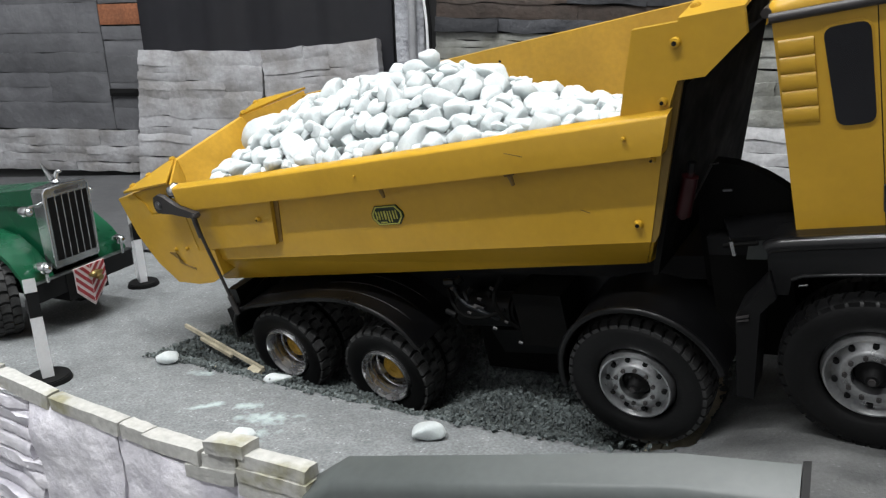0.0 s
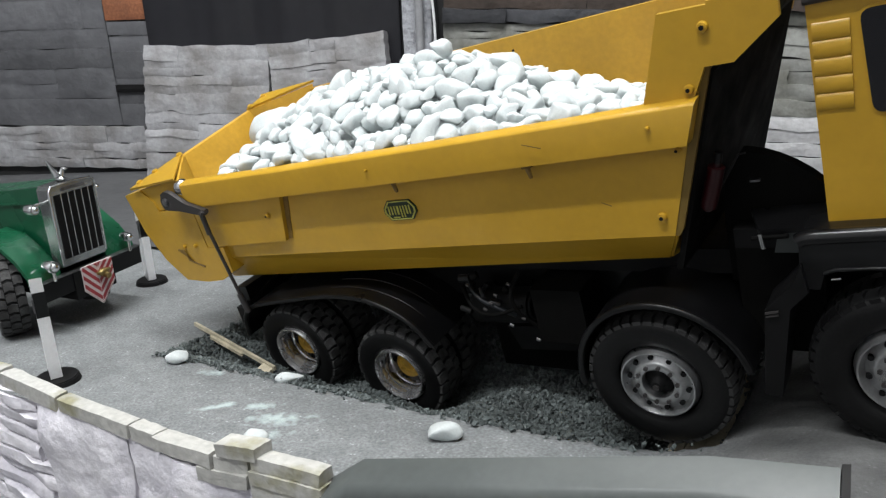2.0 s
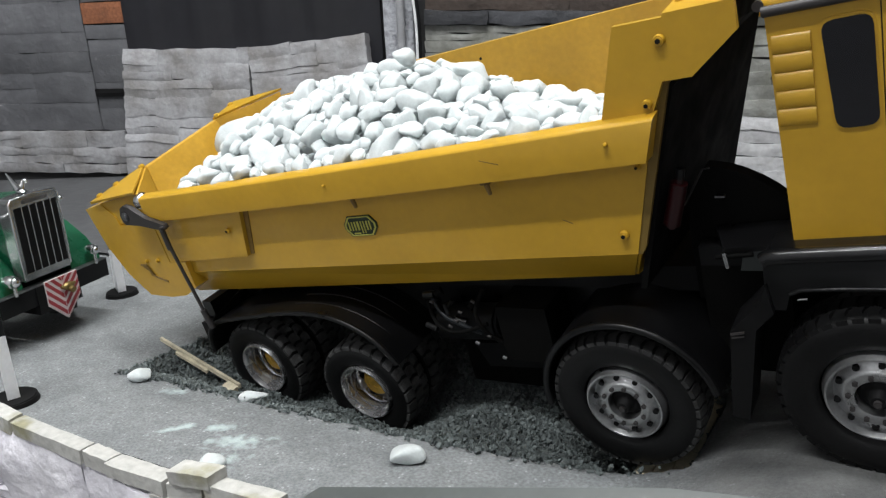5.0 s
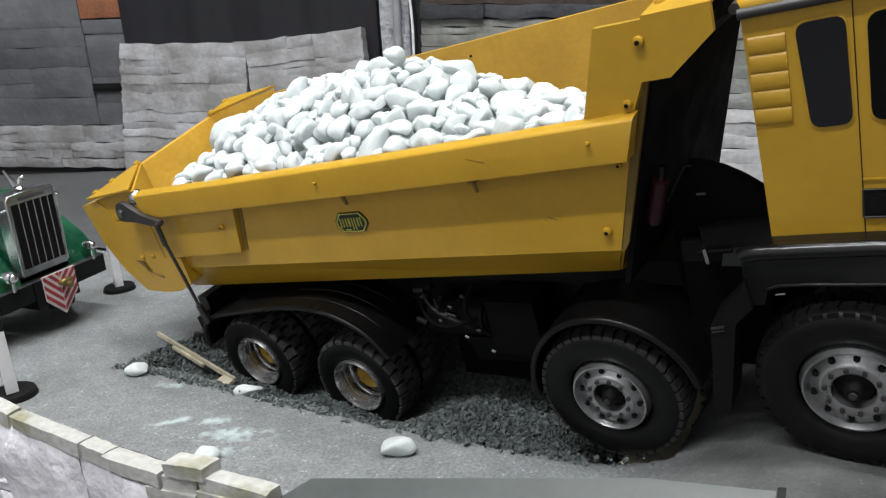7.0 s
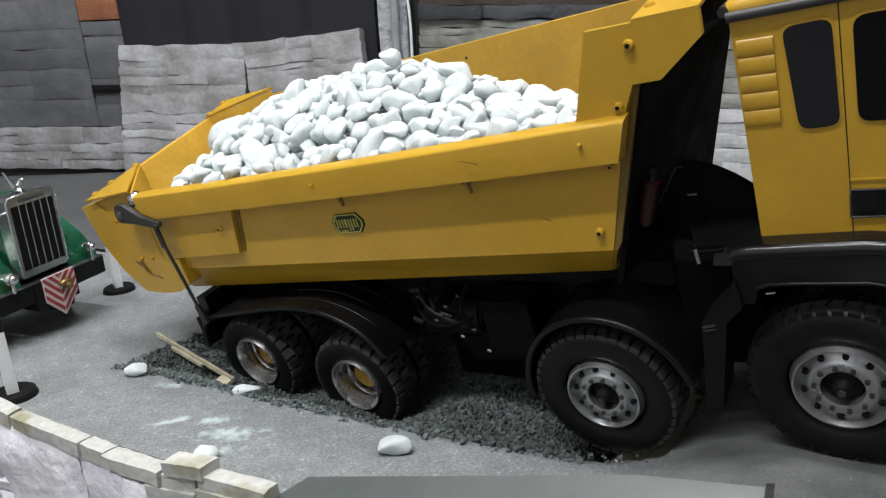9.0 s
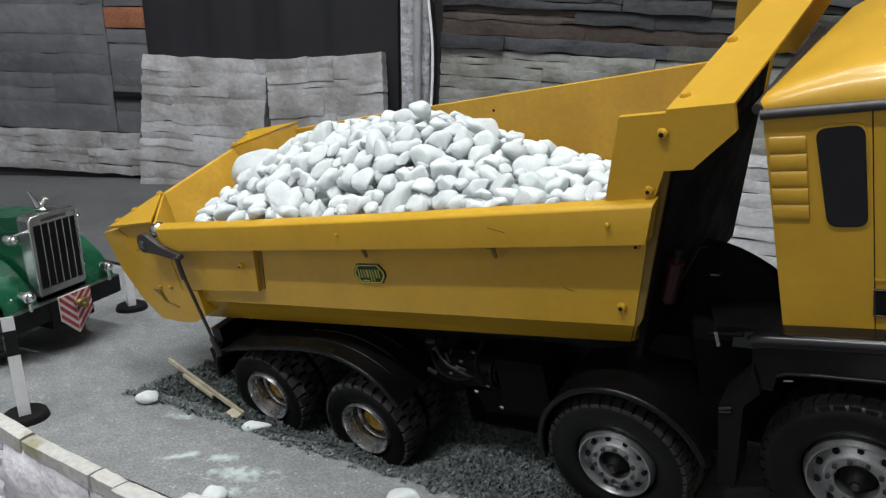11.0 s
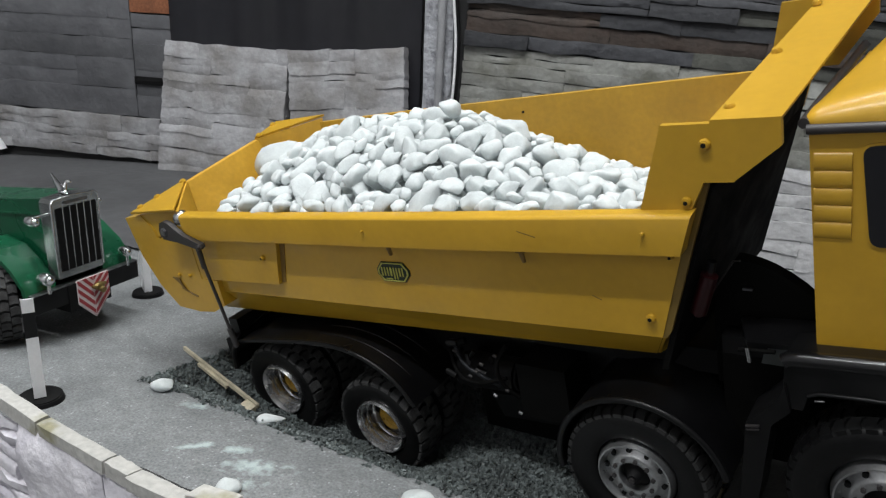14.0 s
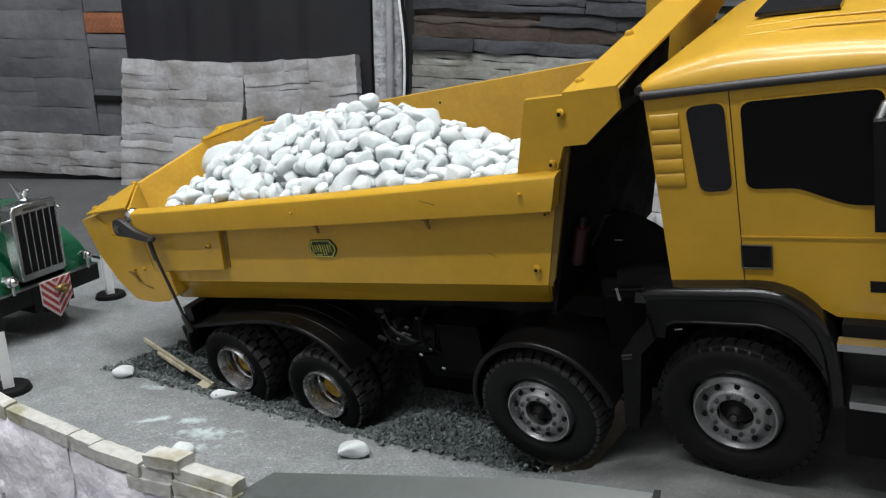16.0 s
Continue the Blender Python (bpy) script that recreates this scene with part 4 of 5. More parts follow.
def lug_mesh(c, r, w, lugs):
    h = w / 2
    bm = bmesh.new()
    for row, (y0, y1, sh) in enumerate(((-0.95, -0.36, 0.0), (-0.31, 0.31, 0.5), (0.36, 0.95, 0.0))):
        for k in range(lugs):
            a0 = 2 * math.pi * (k + sh) / lugs
            da = 2 * math.pi / lugs * 0.42
            pts = []
            for (a, y) in ((a0 - da, y0), (a0 + da * 0.75, y0), (a0 + da, (y0 + y1) / 2), (a0 + da * 0.75, y1), (a0 - da, y1), (a0 - da * 0.7, (y0 + y1) / 2)):
                pts.append((a, y))
            lo, hi = [], []
            for a, y in pts:
                drop = 0.90 if abs(y) > 0.9 else 0.93
                lo.append(bm.verts.new((c[0] + r * drop * math.cos(a), c[1] + y * h, c[2] + r * drop * math.sin(a))))
                top = 0.968 if abs(y) > 0.9 else 1.0
                hi.append(bm.verts.new((c[0] + r * top * math.cos(a), c[1] + y * h * 0.985, c[2] + r * top * math.sin(a))))
            bm.faces.new(hi)
            for i in range(6):
                j = (i + 1) % 6
                bm.faces.new((lo[i], lo[j], hi[j], hi[i]))
    return bm


def ring_spots(c, r, n, y0, y1, rad, a0=0.0, seg=10):
    bms = []
    for k in range(n):
        a = a0 + 2 * math.pi * k / n
        p = (c[0] + r * math.cos(a), c[1], c[2] + r * math.sin(a))
        bms.append(rod((p[0], c[1] + y0, p[2]), (p[0], c[1] + y1, p[2]), rad, n=seg))
    return bms


def front_wheel(x, y, z, turn, k=1.0, tread=None):
    """Steered wheel: outer face at y, ten-hole aluminium rim with a dark hub."""
    R, w = 0.0400 * k, 0.026
    c = (x, y + w / 2, z)
    wheel = part("wheel", tyre_mesh(c, R, w, 30, 1), RUBBER, truck, "black tyre on a ten-hole aluminium rim")
    part("tread", lug_mesh(c, R, w, 40), tread or TREAD_FRONT, wheel, "dusty tread blocks")
    f = (x, y, z)
    rim = lathe([(r * k, d) for r, d in [(0.0218, 0.0050), (0.0205, 0.0010), (0.0200, -0.0003), (0.0192, -0.0004), (0.0186, 0.0008), (0.0180, 0.0030), (0.0172, 0.0042), (0.0150, 0.0030), (0.0134, 0.0010), (0.0126, 0.0004),
                 (0.0096, 0.0004), (0.0088, 0.0008), (0.0085, 0.0030), (0.0083, 0.009), (0.0, 0.0092)]], f, 56)
    part("rim", rim, ALU_DULL, wheel, "turned aluminium rim")
    for bm in ring_spots(f, 0.0158 * k, 10, 0.0018, 0.0052, 0.0014, turn):
        part("rim_hole", bm, BLACK_MATT, wheel)
    for bm in ring_spots(f, 0.0110 * k, 10, -0.0010, 0.0012, 0.0012, turn + 0.31, 6):
        part("wheel_nut", bm, DARK_TRIM, wheel)
    hub = part("hub", lathe([(0.0085, 0.0060), (0.0074, 0.0044), (0.0055, 0.0038), (0.0038, 0.0020), (0.0034, -0.0010), (0.0028, -0.0020), (0.0, -0.0020)], f, 32), BLACK_MATT, wheel, "black hub")
    part("hub_pin", rod((x, y - 0.0034, z), (x, y - 0.0018, z), 0.0016), DARK_TRIM, hub)
    return wheel


def rear_wheel(x, y, z, turn):
    """Driven twin wheel: deep bright dish, gold hub far inside."""
    R, w = 0.0368, 0.026
    wheel = None
    for k in (0, 1):
        c = (x, y + w / 2 + k * (w + 0.004), z)
        if wheel is None:
            wheel = part("wheel", tyre_mesh(c, R, w, 30, 1), RUBBER, truck, "black twin tyres on a deep bright rim with a gold hub")
        else:
            part("inner_tyre", tyre_mesh(c, R, w, 30, 1), RUBBER, wheel)
        part("tread", lug_mesh(c, R, w, 26), TREAD, wheel, "dusty tread blocks")
    f = (x, y, z)
    rim = lathe([(r * 0.93, d) for r, d in [(0.0228, 0.0055), (0.0220, 0.0008), (0.0214, -0.0006), (0.0207, -0.0006), (0.0202, 0.0010), (0.0200, 0.0026), (0.0193, 0.0030), (0.0190, 0.0044), (0.0189, 0.0070), (0.0182, 0.0074), (0.0179, 0.0088), (0.0178, 0.0125),
                 (0.0170, 0.0132), (0.0166, 0.0150), (0.0160, 0.0165), (0.0110, 0.0168), (0.0, 0.0168)]], f, 64)
    part("rim", rim, RIM, wheel, "bright deep-dish rim")
    part("rim_disc", lathe([(0.0150, 0.0163), (0.0092, 0.0160), (0.0, 0.0160)], f, 40), DARK_TRIM, wheel)
    for bm in ring_spots(f, 0.0132, 6, 0.0146, 0.0172, 0.0021, turn):
        part("rim_hole", bm, BLACK_MATT, wheel)
    hub = part("hub", lathe([(0.0098, 0.0166), (0.0098, 0.0128), (0.0090, 0.0118), (0.0042, 0.0118), (0.0038, 0.0126), (0.0, 0.0126)], f, 32), GOLD, wheel, "gold-coloured hub")
    for bm in ring_spots(f, 0.0068, 6, 0.0110, 0.0122, 0.0009, turn + 0.5, 6):
        part("wheel_nut", bm, GOLD, hub)
    return wheel


front_wheel(0.1643, 0.4900, -0.0232, 0.2, 1.02, RUBBER)
front_wheel(0.0496, 0.4900, -0.0428, 0.45)
rear_wheel(-0.1395, 0.4960, -0.0640, 0.9)
rear_wheel(-0.2352, 0.4960, -0.0540, 2.2)
for x, z in ((0.1640, -0.0165), (0.0496, -0.0330), (-0.1395, -0.0470), (-0.2352, -0.0420)):
    c = (x, 0.645, z)
    far = part("wheel", tyre_mesh(c, 0.0405, 0.026, 30, 1), RUBBER, truck, "black tyre on the far side")
    part("tread", lug_mesh(c, 0.0405, 0.026, 30), TREAD, far)
    part("axle", rod((x, 0.515, z), (x, 0.64, z), 0.008), BLACK, truck)

# ---- chassis, mudguards and the black parts under the body ----
for y in (0.545, 0.602):
    part("chassis_rail", box(-0.285, 0.235, y - 0.004, y + 0.004, -0.022, 0.004), BLACK, truck, bevel=0.001)
part("cross_member", box(-0.288, -0.278, 0.505, 0.645, -0.024, -0.004), BLACK, truck, bevel=0.001)
part("underbody", box(-0.27, 0.10, 0.53, 0.62, 0.004, 0.018), BLACK_MATT, truck, bevel=0.002)

guard = [tuple(p) for p in soften([(-0.2770, -0.0400), (-0.2740, -0.0230), (-0.2620, -0.0130), (-0.2300, -0.0080), (-0.1850, -0.0010), (-0.1500, 0.0000), (-0.1250, -0.0070), (-0.1070, -0.0190), (-0.0970, -0.0340)], 2)]
mud = part("mudguard", band(guard, Y0 - 0.004, Y0 + 0.048, 0.0018), BLACK, truck, "black mudguard over the rear axles")
part("guard_lip", tube([(x, Y0 - 0.004, z + 0.0008) for x, z in guard], 0.0018), BLACK, mud)
for k in (1, 2, 3):
    part("guard_rib", tube([(x, Y0 - 0.004 + 0.012 * k, z + 0.0014) for x, z in guard[18:]], 0.0009), BLACK, mud)
guard = arc(0.0535, -0.0405, 0.0462, 188, 14, 28)
mud = part("mudguard", band(guard, Y0 - 0.006, Y0 + 0.045, 0.0018), BLACK, truck, "black rounded mudguard over the second axle")
part("guard_lip", tube([(x, Y0 - 0.006, z + 0.0008) for x, z in guard], 0.0019), BLACK, mud)
for k in (1, 2, 3):
    part("guard_rib", tube([(x, Y0 - 0.006 + 0.012 * k, z + 0.0012) for x, z in guard[2:]], 0.0006), BLACK, mud)
# slanted rear rail from the mudguard to the chassis
part("rear_stay", prism(bmesh.new(), [(-0.2790, Y0 + 0.004, -0.0210), (-0.2700, Y0 + 0.004, -0.0120), (-0.2250, Y0 + 0.034, 0.0190), (-0.2330, Y0 + 0.034, 0.0190)], (0, 0.004, 0)), BLACK, truck, bevel=0.0006)
lampb = part("rear_lamp_bracket", box(-0.2850, -0.2760, Y0 + 0.0, Y0 + 0.020, -0.0340, -0.0170), BLACK_MATT, truck, bevel=0.002)
part("rear_lamp", rod((-0.2890, Y0 + 0.010, -0.0300), (-0.2845, Y0 + 0.010, -0.0300), 0.0050), BLACK, lampb)
# tanks, boxes and hydraulics between the axles
part("battery_box", box(-0.028, 0.004, Y0 + 0.016, Y0 + 0.050, -0.036, 0.000), SHADED_BLACK, truck, "plain black box", bevel=0.0015)
part("air_tank", rod((-0.080, Y0 + 0.032, -0.022), (-0.035, Y0 + 0.032, -0.020), 0.0115), BLACK_MATT, truck, bevel=0.002)
BLUE = mat("blue_hose", (0.006, 0.009, 0.013), 0.6, var=0.3, scale=80)
for k, (mtl, pts) in enumerate(((BLUE, [(-0.076, Y0 + 0.022, 0.004), (-0.066, Y0 + 0.014, -0.006), (-0.052, Y0 + 0.013, -0.012), (-0.043, Y0 + 0.018, -0.020)]),
                                (SHADED_BLACK, [(-0.080, Y0 + 0.022, -0.002), (-0.070, Y0 + 0.012, -0.014), (-0.055, Y0 + 0.012, -0.018), (-0.036, Y0 + 0.016, -0.012)]),
                                (SHADED_BLACK, [(-0.034, Y0 + 0.018, 0.010), (-0.040, Y0 + 0.012, 0.000), (-0.038, Y0 + 0.012, -0.014), (-0.030, Y0 + 0.018, -0.026)]))):
    part("hose", tube(soften(pts), 0.0013), mtl, truck)
for p in ((-0.0480, Y0 + 0.014, -0.0150), (-0.0620, Y0 + 0.013, -0.0130), (-0.0510, Y0 + 0.012, -0.0020), (-0.0360, Y0 + 0.013, -0.0180), (-0.0400, Y0 + 0.012, 0.0060), (-0.0440, Y0 + 0.011, -0.0220), (-0.0290, Y0 + 0.0125, -0.0320), (-0.0700, Y0 + 0.0125, 0.0040), (-0.0560, Y0 + 0.012, -0.0080)):
    part("fitting", rod(p, (p[0] + 0.0022, p[1], p[2] - 0.001), 0.0009, n=8), STEEL if p[2] < -0.021 else DARK_TRIM, truck)
rg = random.Random(44)
for k in range(9):
    p = Vector((rg.uniform(-0.075, -0.034), Y0 + rg.uniform(0.014, 0.022), rg.uniform(-0.024, 0.006)))
    q = p + Vector((rg.uniform(-0.008, 0.008), rg.uniform(-0.002, 0.002), rg.uniform(-0.007, 0.007)))
    part("pipe_fitting", rod(p, q, rg.uniform(0.0012, 0.0026), n=10), rg.choice((BLACK, BLACK_MATT, SHADED_BLACK)), truck)
part("side_skirt", prism(bmesh.new(), [(-0.060, Y0 + 0.030, -0.036), (0.012, Y0 + 0.030, -0.032), (0.008, Y0 + 0.034, -0.052), (-0.056, Y0 + 0.034, -0.056)], (0, 0.003, 0)), BLACK_MATT, truck)
# added black block hides the far gravel and keeps far-side light out
part("dark_block", box(-0.085, 0.020, Y0 + 0.052, 0.606, -0.082, -0.010), SHADED_BLACK, truck, "black block added under the truck against light from the far side", bevel=0.004)
# behind the cab
# grey plate added in place of the pale gap under the filter
part("gap_plate", prism(bmesh.new(), [(0.1085, 0.5180, 0.0225), (0.1100, 0.5180, 0.0290), (0.1162, 0.5180, 0.0345), (0.1300, 0.5180, 0.0360), (0.1300, 0.5180, 0.0225)], (0, 0.001, 0)), GREY_BAR, truck, "grey plate added for the pale gap below the filter", bevel=0.0004)
part("air_filter", xz(soften([(0.0840, 0.0000), (0.0840, 0.0530), (0.0945, 0.0700), (0.0960, 0.0706), (0.1080, 0.0680), (0.1220, 0.0600), (0.1325, 0.0500), (0.1325, 0.0000)], 1), 0.530, 0.538), SHADED_BLACK, truck, "black rounded air filter housing", bevel=0.0015)
part("filter_band", tube([(0.0835, 0.5296, 0.0515), (0.0942, 0.5296, 0.0694), (0.0975, 0.5296, 0.0700)], 0.0005), DARK_TRIM, truck)
part("filter_clip", box(0.0985, 0.1030, 0.5275, 0.5302, 0.0555, 0.0565), STEEL, truck, bevel=0)
ext = part("fire_extinguisher", rod((0.0830, 0.508, 0.050), (0.0905, 0.508, 0.074), 0.0040), RED, truck, "red extinguisher bottle", bevel=0.002)
part("extinguisher_neck", rod((0.0905, 0.508, 0.074), (0.0915, 0.508, 0.079), 0.0020), BLACK, ext)
part("tool_chest", box(0.090, 0.128, 0.520, 0.575, 0.000, 0.034), BLACK_MATT, truck, bevel=0.002)
part("shelf", prism(bmesh.new(), [(0.105, Y0 + 0.012, 0.0370), (0.142, Y0 + 0.012, 0.0395), (0.142, Y0 + 0.030, 0.0430), (0.098, Y0 + 0.030, 0.0400)], (0, 0, 0.0025)), BLACK, truck)
part("bright_valve", rod((0.1077, Y0 + 0.006, 0.0330), (0.1068, Y0 + 0.006, 0.0405), 0.0011), ALU, truck, "bright valve stem", bevel=0)
part("bright_rod", rod((0.102, Y0 + 0.010, 0.0360), (0.118, Y0 + 0.010, 0.0375), 0.0011), SHADED_BLACK, truck)
# mudflap between the front axles
flap = part("mudflap", xz([(0.1068, 0.0040), (0.1205, 0.0190), (0.1240, 0.0280), (0.1262, 0.0140), (0.1180, 0.0050), (0.1105, -0.0450), (0.1025, -0.0440)], Y0 - 0.001, Y0 + 0.020), BLACK_MATT, truck, bevel=0.001)
part("flap_edge", xz([(0.1070, 0.0022), (0.1130, 0.0036), (0.1130, 0.0046), (0.1070, 0.0032)], Y0 - 0.0022, Y0 - 0.0012), DARK_TRIM, flap)
part("flap_edge", xz([(0.1072, 0.0006), (0.1128, 0.0018), (0.1128, 0.0024), (0.1072, 0.0012)], Y0 - 0.0022, Y0 - 0.0012), DARK_TRIM, flap)

# ---- cab ----
CX0, CX1, CY0, CY1 = 0.1310, 0.2900, 0.5075, 0.6580
cab = part("cab", xz([(0.1347, 0.0385), (0.1320, 0.1385), (CX1 - 0.010, 0.1412), (CX1, 0.090), (CX1, 0.0280), (0.2100, 0.0282), (0.2030, 0.0325), (0.1970, 0.0355), (0.1906, 0.0380), (0.1830, 0.0390)], CY0, CY1), YELLOW, truck, "yellow truck cab with dark windows", bevel=0.0014)
bm = bmesh.new()
loops = []
for f, high, inset in ((0.0, 0.0040, 0.0012), (0.010, 0.0052, 0.0002), (0.030, 0.0064, 0.0), (0.08, 0.0085, 0.0), (0.15, 0.0108, 0.0), (0.22, 0.0125, 0.0), (0.30, 0.0132, 0.0), (0.45, 0.0126, 0.0), (0.60, 0.0114, 0.0005), (0.80, 0.0085, 0.001), (0.95, 0.0045, 0.002), (1.0, 0.001, 0.004)):
    curve = [(0.0, 0.1418)] + [(0.016 * (1 - math.cos(radians(a))), 0.1426 + high * math.sin(radians(a))) for a in (0, 18, 36, 52, 68, 90)]
    curve += [(d, 0.1426 + high + 0.092 * (d - 0.016)) for d in (0.030, 0.050, 0.075, 0.100, 0.120)] + [(0.138, 0.1515 + high), (0.149, 0.1470 + high * 0.6), (0.1505, 0.1418)]
    loops.append([bm.verts.new((CX0 - 0.0006 + (CX1 - 0.008 - CX0) * f + 0.147 * d * (1 - f), CY0 - 0.0004 + d + (inset if d < 0.075 else -inset), z)) for d, z in curve])
m = len(loops[0])
for a, b in zip(loops, loops[1:]):
    for i in range(m - 1):
        bm.faces.new((a[i], a[i + 1], b[i + 1], b[i]))
bm.faces.new(loops[0])
bm.faces.new(loops[-1][::-1])
part("roof", bm, YELLOW, cab)
for d, z in ((0.028, 0.1571), (0.042, 0.1583)):
    part("roof_rib", tube([(CX0 + 0.040, CY0 + d, z - 0.0006), (CX0 + 0.07, CY0 + d, z - 0.0002), (CX1 - 0.05, CY0 + d, z - 0.0022)], 0.0005), YELLOW, cab)
part("sunroof", prism(bmesh.new(), [(0.1724, 0.559, 0.1603), (0.2090, 0.558, 0.1590), (0.2090, 0.610, 0.1635), (0.1760, 0.610, 0.1650)], (0, 0, 0.0016)), GLASS, cab, "dark tinted sunroof")
part("rain_rail", tube([(CX0 + 0.0004, CY0 - 0.0008, 0.1400), (CX0 + 0.05, CY0 - 0.0010, 0.1412), (CX1 - 0.012, CY0 - 0.0008, 0.1420)], 0.0021), DARK_TRIM, cab, "dark grey drip rail")
part("rain_rail", tube([(CX0 - 0.0008, CY0 - 0.0006, 0.1424), (CX0 - 0.0008, CY1, 0.1424)], 0.0022), DARK_TRIM, cab)


def rounded(points, r, n=4):
    """A polygon in x and z with rounded corners."""
    out = []
    m = len(points)
    for i in range(m):
        p, a, b = Vector(points[i]), Vector(points[i - 1]), Vector(points[(i + 1) % m])
        u, v = (a - p).normalized(), (b - p).normalized()
        k = min(r, (a - p).length / 2.2, (b - p).length / 2.2)
        for s in range(n + 1):
            t = s / n
            q = (p + u * k) * (1 - t) ** 2 + p * 2 * t * (1 - t) + (p + v * k) * t * t
            out.append((q.x, q.y))
    return out


def grow(points, d):
    c = Vector((sum(p[0] for p in points) / len(points), sum(p[1] for p in points) / len(points)))
    return [tuple(Vector(p) + (Vector(p) - c).normalized() * d) for p in points]


small = rounded([(0.1508, 0.1330), (0.1680, 0.1338), (0.1686, 0.0920), (0.1540, 0.0914)], 0.0045)
door = rounded([(0.1748, 0.1332), (0.2300, 0.1342), (0.2300, 0.0840), (0.2165, 0.0842), (0.2050, 0.0888), (0.1965, 0.0926), (0.1748, 0.0925)], 0.0050)
GLASS_DARK = mat("dark_window", (0.005, 0.005, 0.0055), 0.12, var=0.2, scale=20, spec=0.2)
for pts, tint in ((small, GLASS), (door, GLASS_DARK)):
    fr = part("window_frame", xz(grow(pts, 0.0011), CY0 - 0.0005, CY0 + 0.001), YELLOW, cab, bevel=0.0004)
    part("pane", xz(pts, CY0 - 0.0009, CY0 + 0.001), tint, fr, "dark tinted pane")
for k in range(5):
    z = 0.0976 + 0.0073 * k
    bm = tube([(0.1338, 0, 0), (0.1346, 0, 0), (0.1466, 0, 0), (0.1474, 0, 0)], 0.0036, n=20)
    bm.transform(Matrix.Translation((0, CY0, z)) @ Matrix.Diagonal((1, 0.36, 1, 1)))
    part("gill", bm, YELLOW, cab)
hd = part("handle_recess", xz(rounded([(0.1704, 0.0642), (0.1838, 0.0642), (0.1833, 0.0524), (0.1700, 0.0520)], 0.001), CY0 - 0.0010, CY0 + 0.001), BLACK_MATT, cab, "dark door handle recess")
part("recess_frame", tube([(0.1702, CY0 - 0.0010, 0.0522), (0.1704, CY0 - 0.0010, 0.0642), (0.1838, CY0 - 0.0010, 0.0642), (0.1833, CY0 - 0.0010, 0.0524), (0.1702, CY0 - 0.0010, 0.0522)], 0.0005), DARK_TRIM, hd)
part("handle", box(0.1732, 0.1790, CY0 - 0.0020, CY0 - 0.0008, 0.0550, 0.0615), BLACK, hd, bevel=0.0004)
for z0, z1, x0 in ((0.0680, 0.0688, 0.1705),):
    part("crease", box(x0, CX1 - 0.002, CY0 - 0.0007, CY0 + 0.001, z0, z1), YELLOW, cab, bevel=0.0003)
part("door_gap", box(0.1702, 0.1706, CY0 - 0.0002, CY0 + 0.001, 0.045, 0.139), BLACK_MATT, cab, bevel=0)
part("side_text", box(0.2235, 0.2320, CY0 - 0.0003, CY0 + 0.001, 0.0420, 0.0475), BLACK_MATT, cab, "small dark lettering bars", bevel=0)
part("mirror", box(0.2275, 0.2400, CY0 - 0.022, CY0 - 0.010, 0.0810, 0.1270), BLACK_MATT, cab, "black wing mirror", bevel=0.002)
part("mirror_arm", tube([(0.2290, CY0 - 0.016, 0.126), (0.2310, CY0 - 0.014, 0.131), (0.2380, CY0 - 0.010, 0.135), (0.2420, CY0 + 0.001, 0.139)], 0.0020), ALU, cab)
# black cab arch, step and chrome treads
outer = [(0.1228, 0.0150), (0.1232, 0.0280), (0.1238, 0.0412), (0.1256, 0.0426), (0.1310, 0.0432), (0.1500, 0.0443), (0.1760, 0.0456), (0.1840, 0.0450), (0.1912, 0.0428), (0.1970, 0.0393), (0.2016, 0.0350), (0.2056, 0.0296), (0.2084, 0.0236), (0.2104, 0.0150), (0.2118, 0.0030), (0.2121, -0.0120)]
inner = [(0.2074, -0.0120), (0.2064, -0.0020), (0.2038, 0.0050), (0.2007, 0.0105), (0.1965, 0.0165), (0.1916, 0.0212), (0.1850, 0.0248), (0.1769, 0.0265), (0.1500, 0.0255), (0.1375, 0.0246), (0.1330, 0.0225), (0.1310, 0.0150)]
fend = part("wheel_arch", xz(outer + inner, Y0 + 0.0010, Y0 + 0.050), GLOSS, truck, "glossy black rounded fender under the cab", bevel=0.0008)
part("arch_roll", tube([(x, Y0 + 0.0024, z - 0.0026) if x < 0.185 else (x - 0.0022, Y0 + 0.0024, z - 0.0014) for x, z in outer[2:]], 0.0036, n=16), GLOSS, fend)
# added black box closes off the bright view between the front axles
part("gap_blocker", box(0.0900, 0.1290, Y0 + 0.024, 0.570, -0.034, 0.024), SHADED_BLACK, truck)
part("arch_lip", tube([(x, Y0 + 0.0008, z + 0.0006) for x, z in inner[2:-1]], 0.0009), BLACK, fend)
step = part("step_box", box(0.2125, 0.2900, Y0 + 0.006, Y0 + 0.050, -0.045, 0.0280), BLACK_MATT, truck, bevel=0.002)
for x, z, deep in ((0.2118, 0.0208, 0.0), (0.2168, -0.0045, 0.0070)):
    part("step_tread", box(x, 0.2890, Y0 - 0.006 - deep, Y0 + 0.0005, z, z + 0.0038), CHROME, step, "bright metal step", bevel=0.0008)
for p in ((0.1255, Y0 + 0.006, 0.0160), (0.1345, Y0 + 0.008, 0.0165)):
    part("fitting", rod(p, (p[0] + 0.004, p[1], p[2] + 0.0006), 0.0008), ALU, truck)

# ---- the load: white pebbles ----
TRUCK_M = truck.matrix_basis.copy()


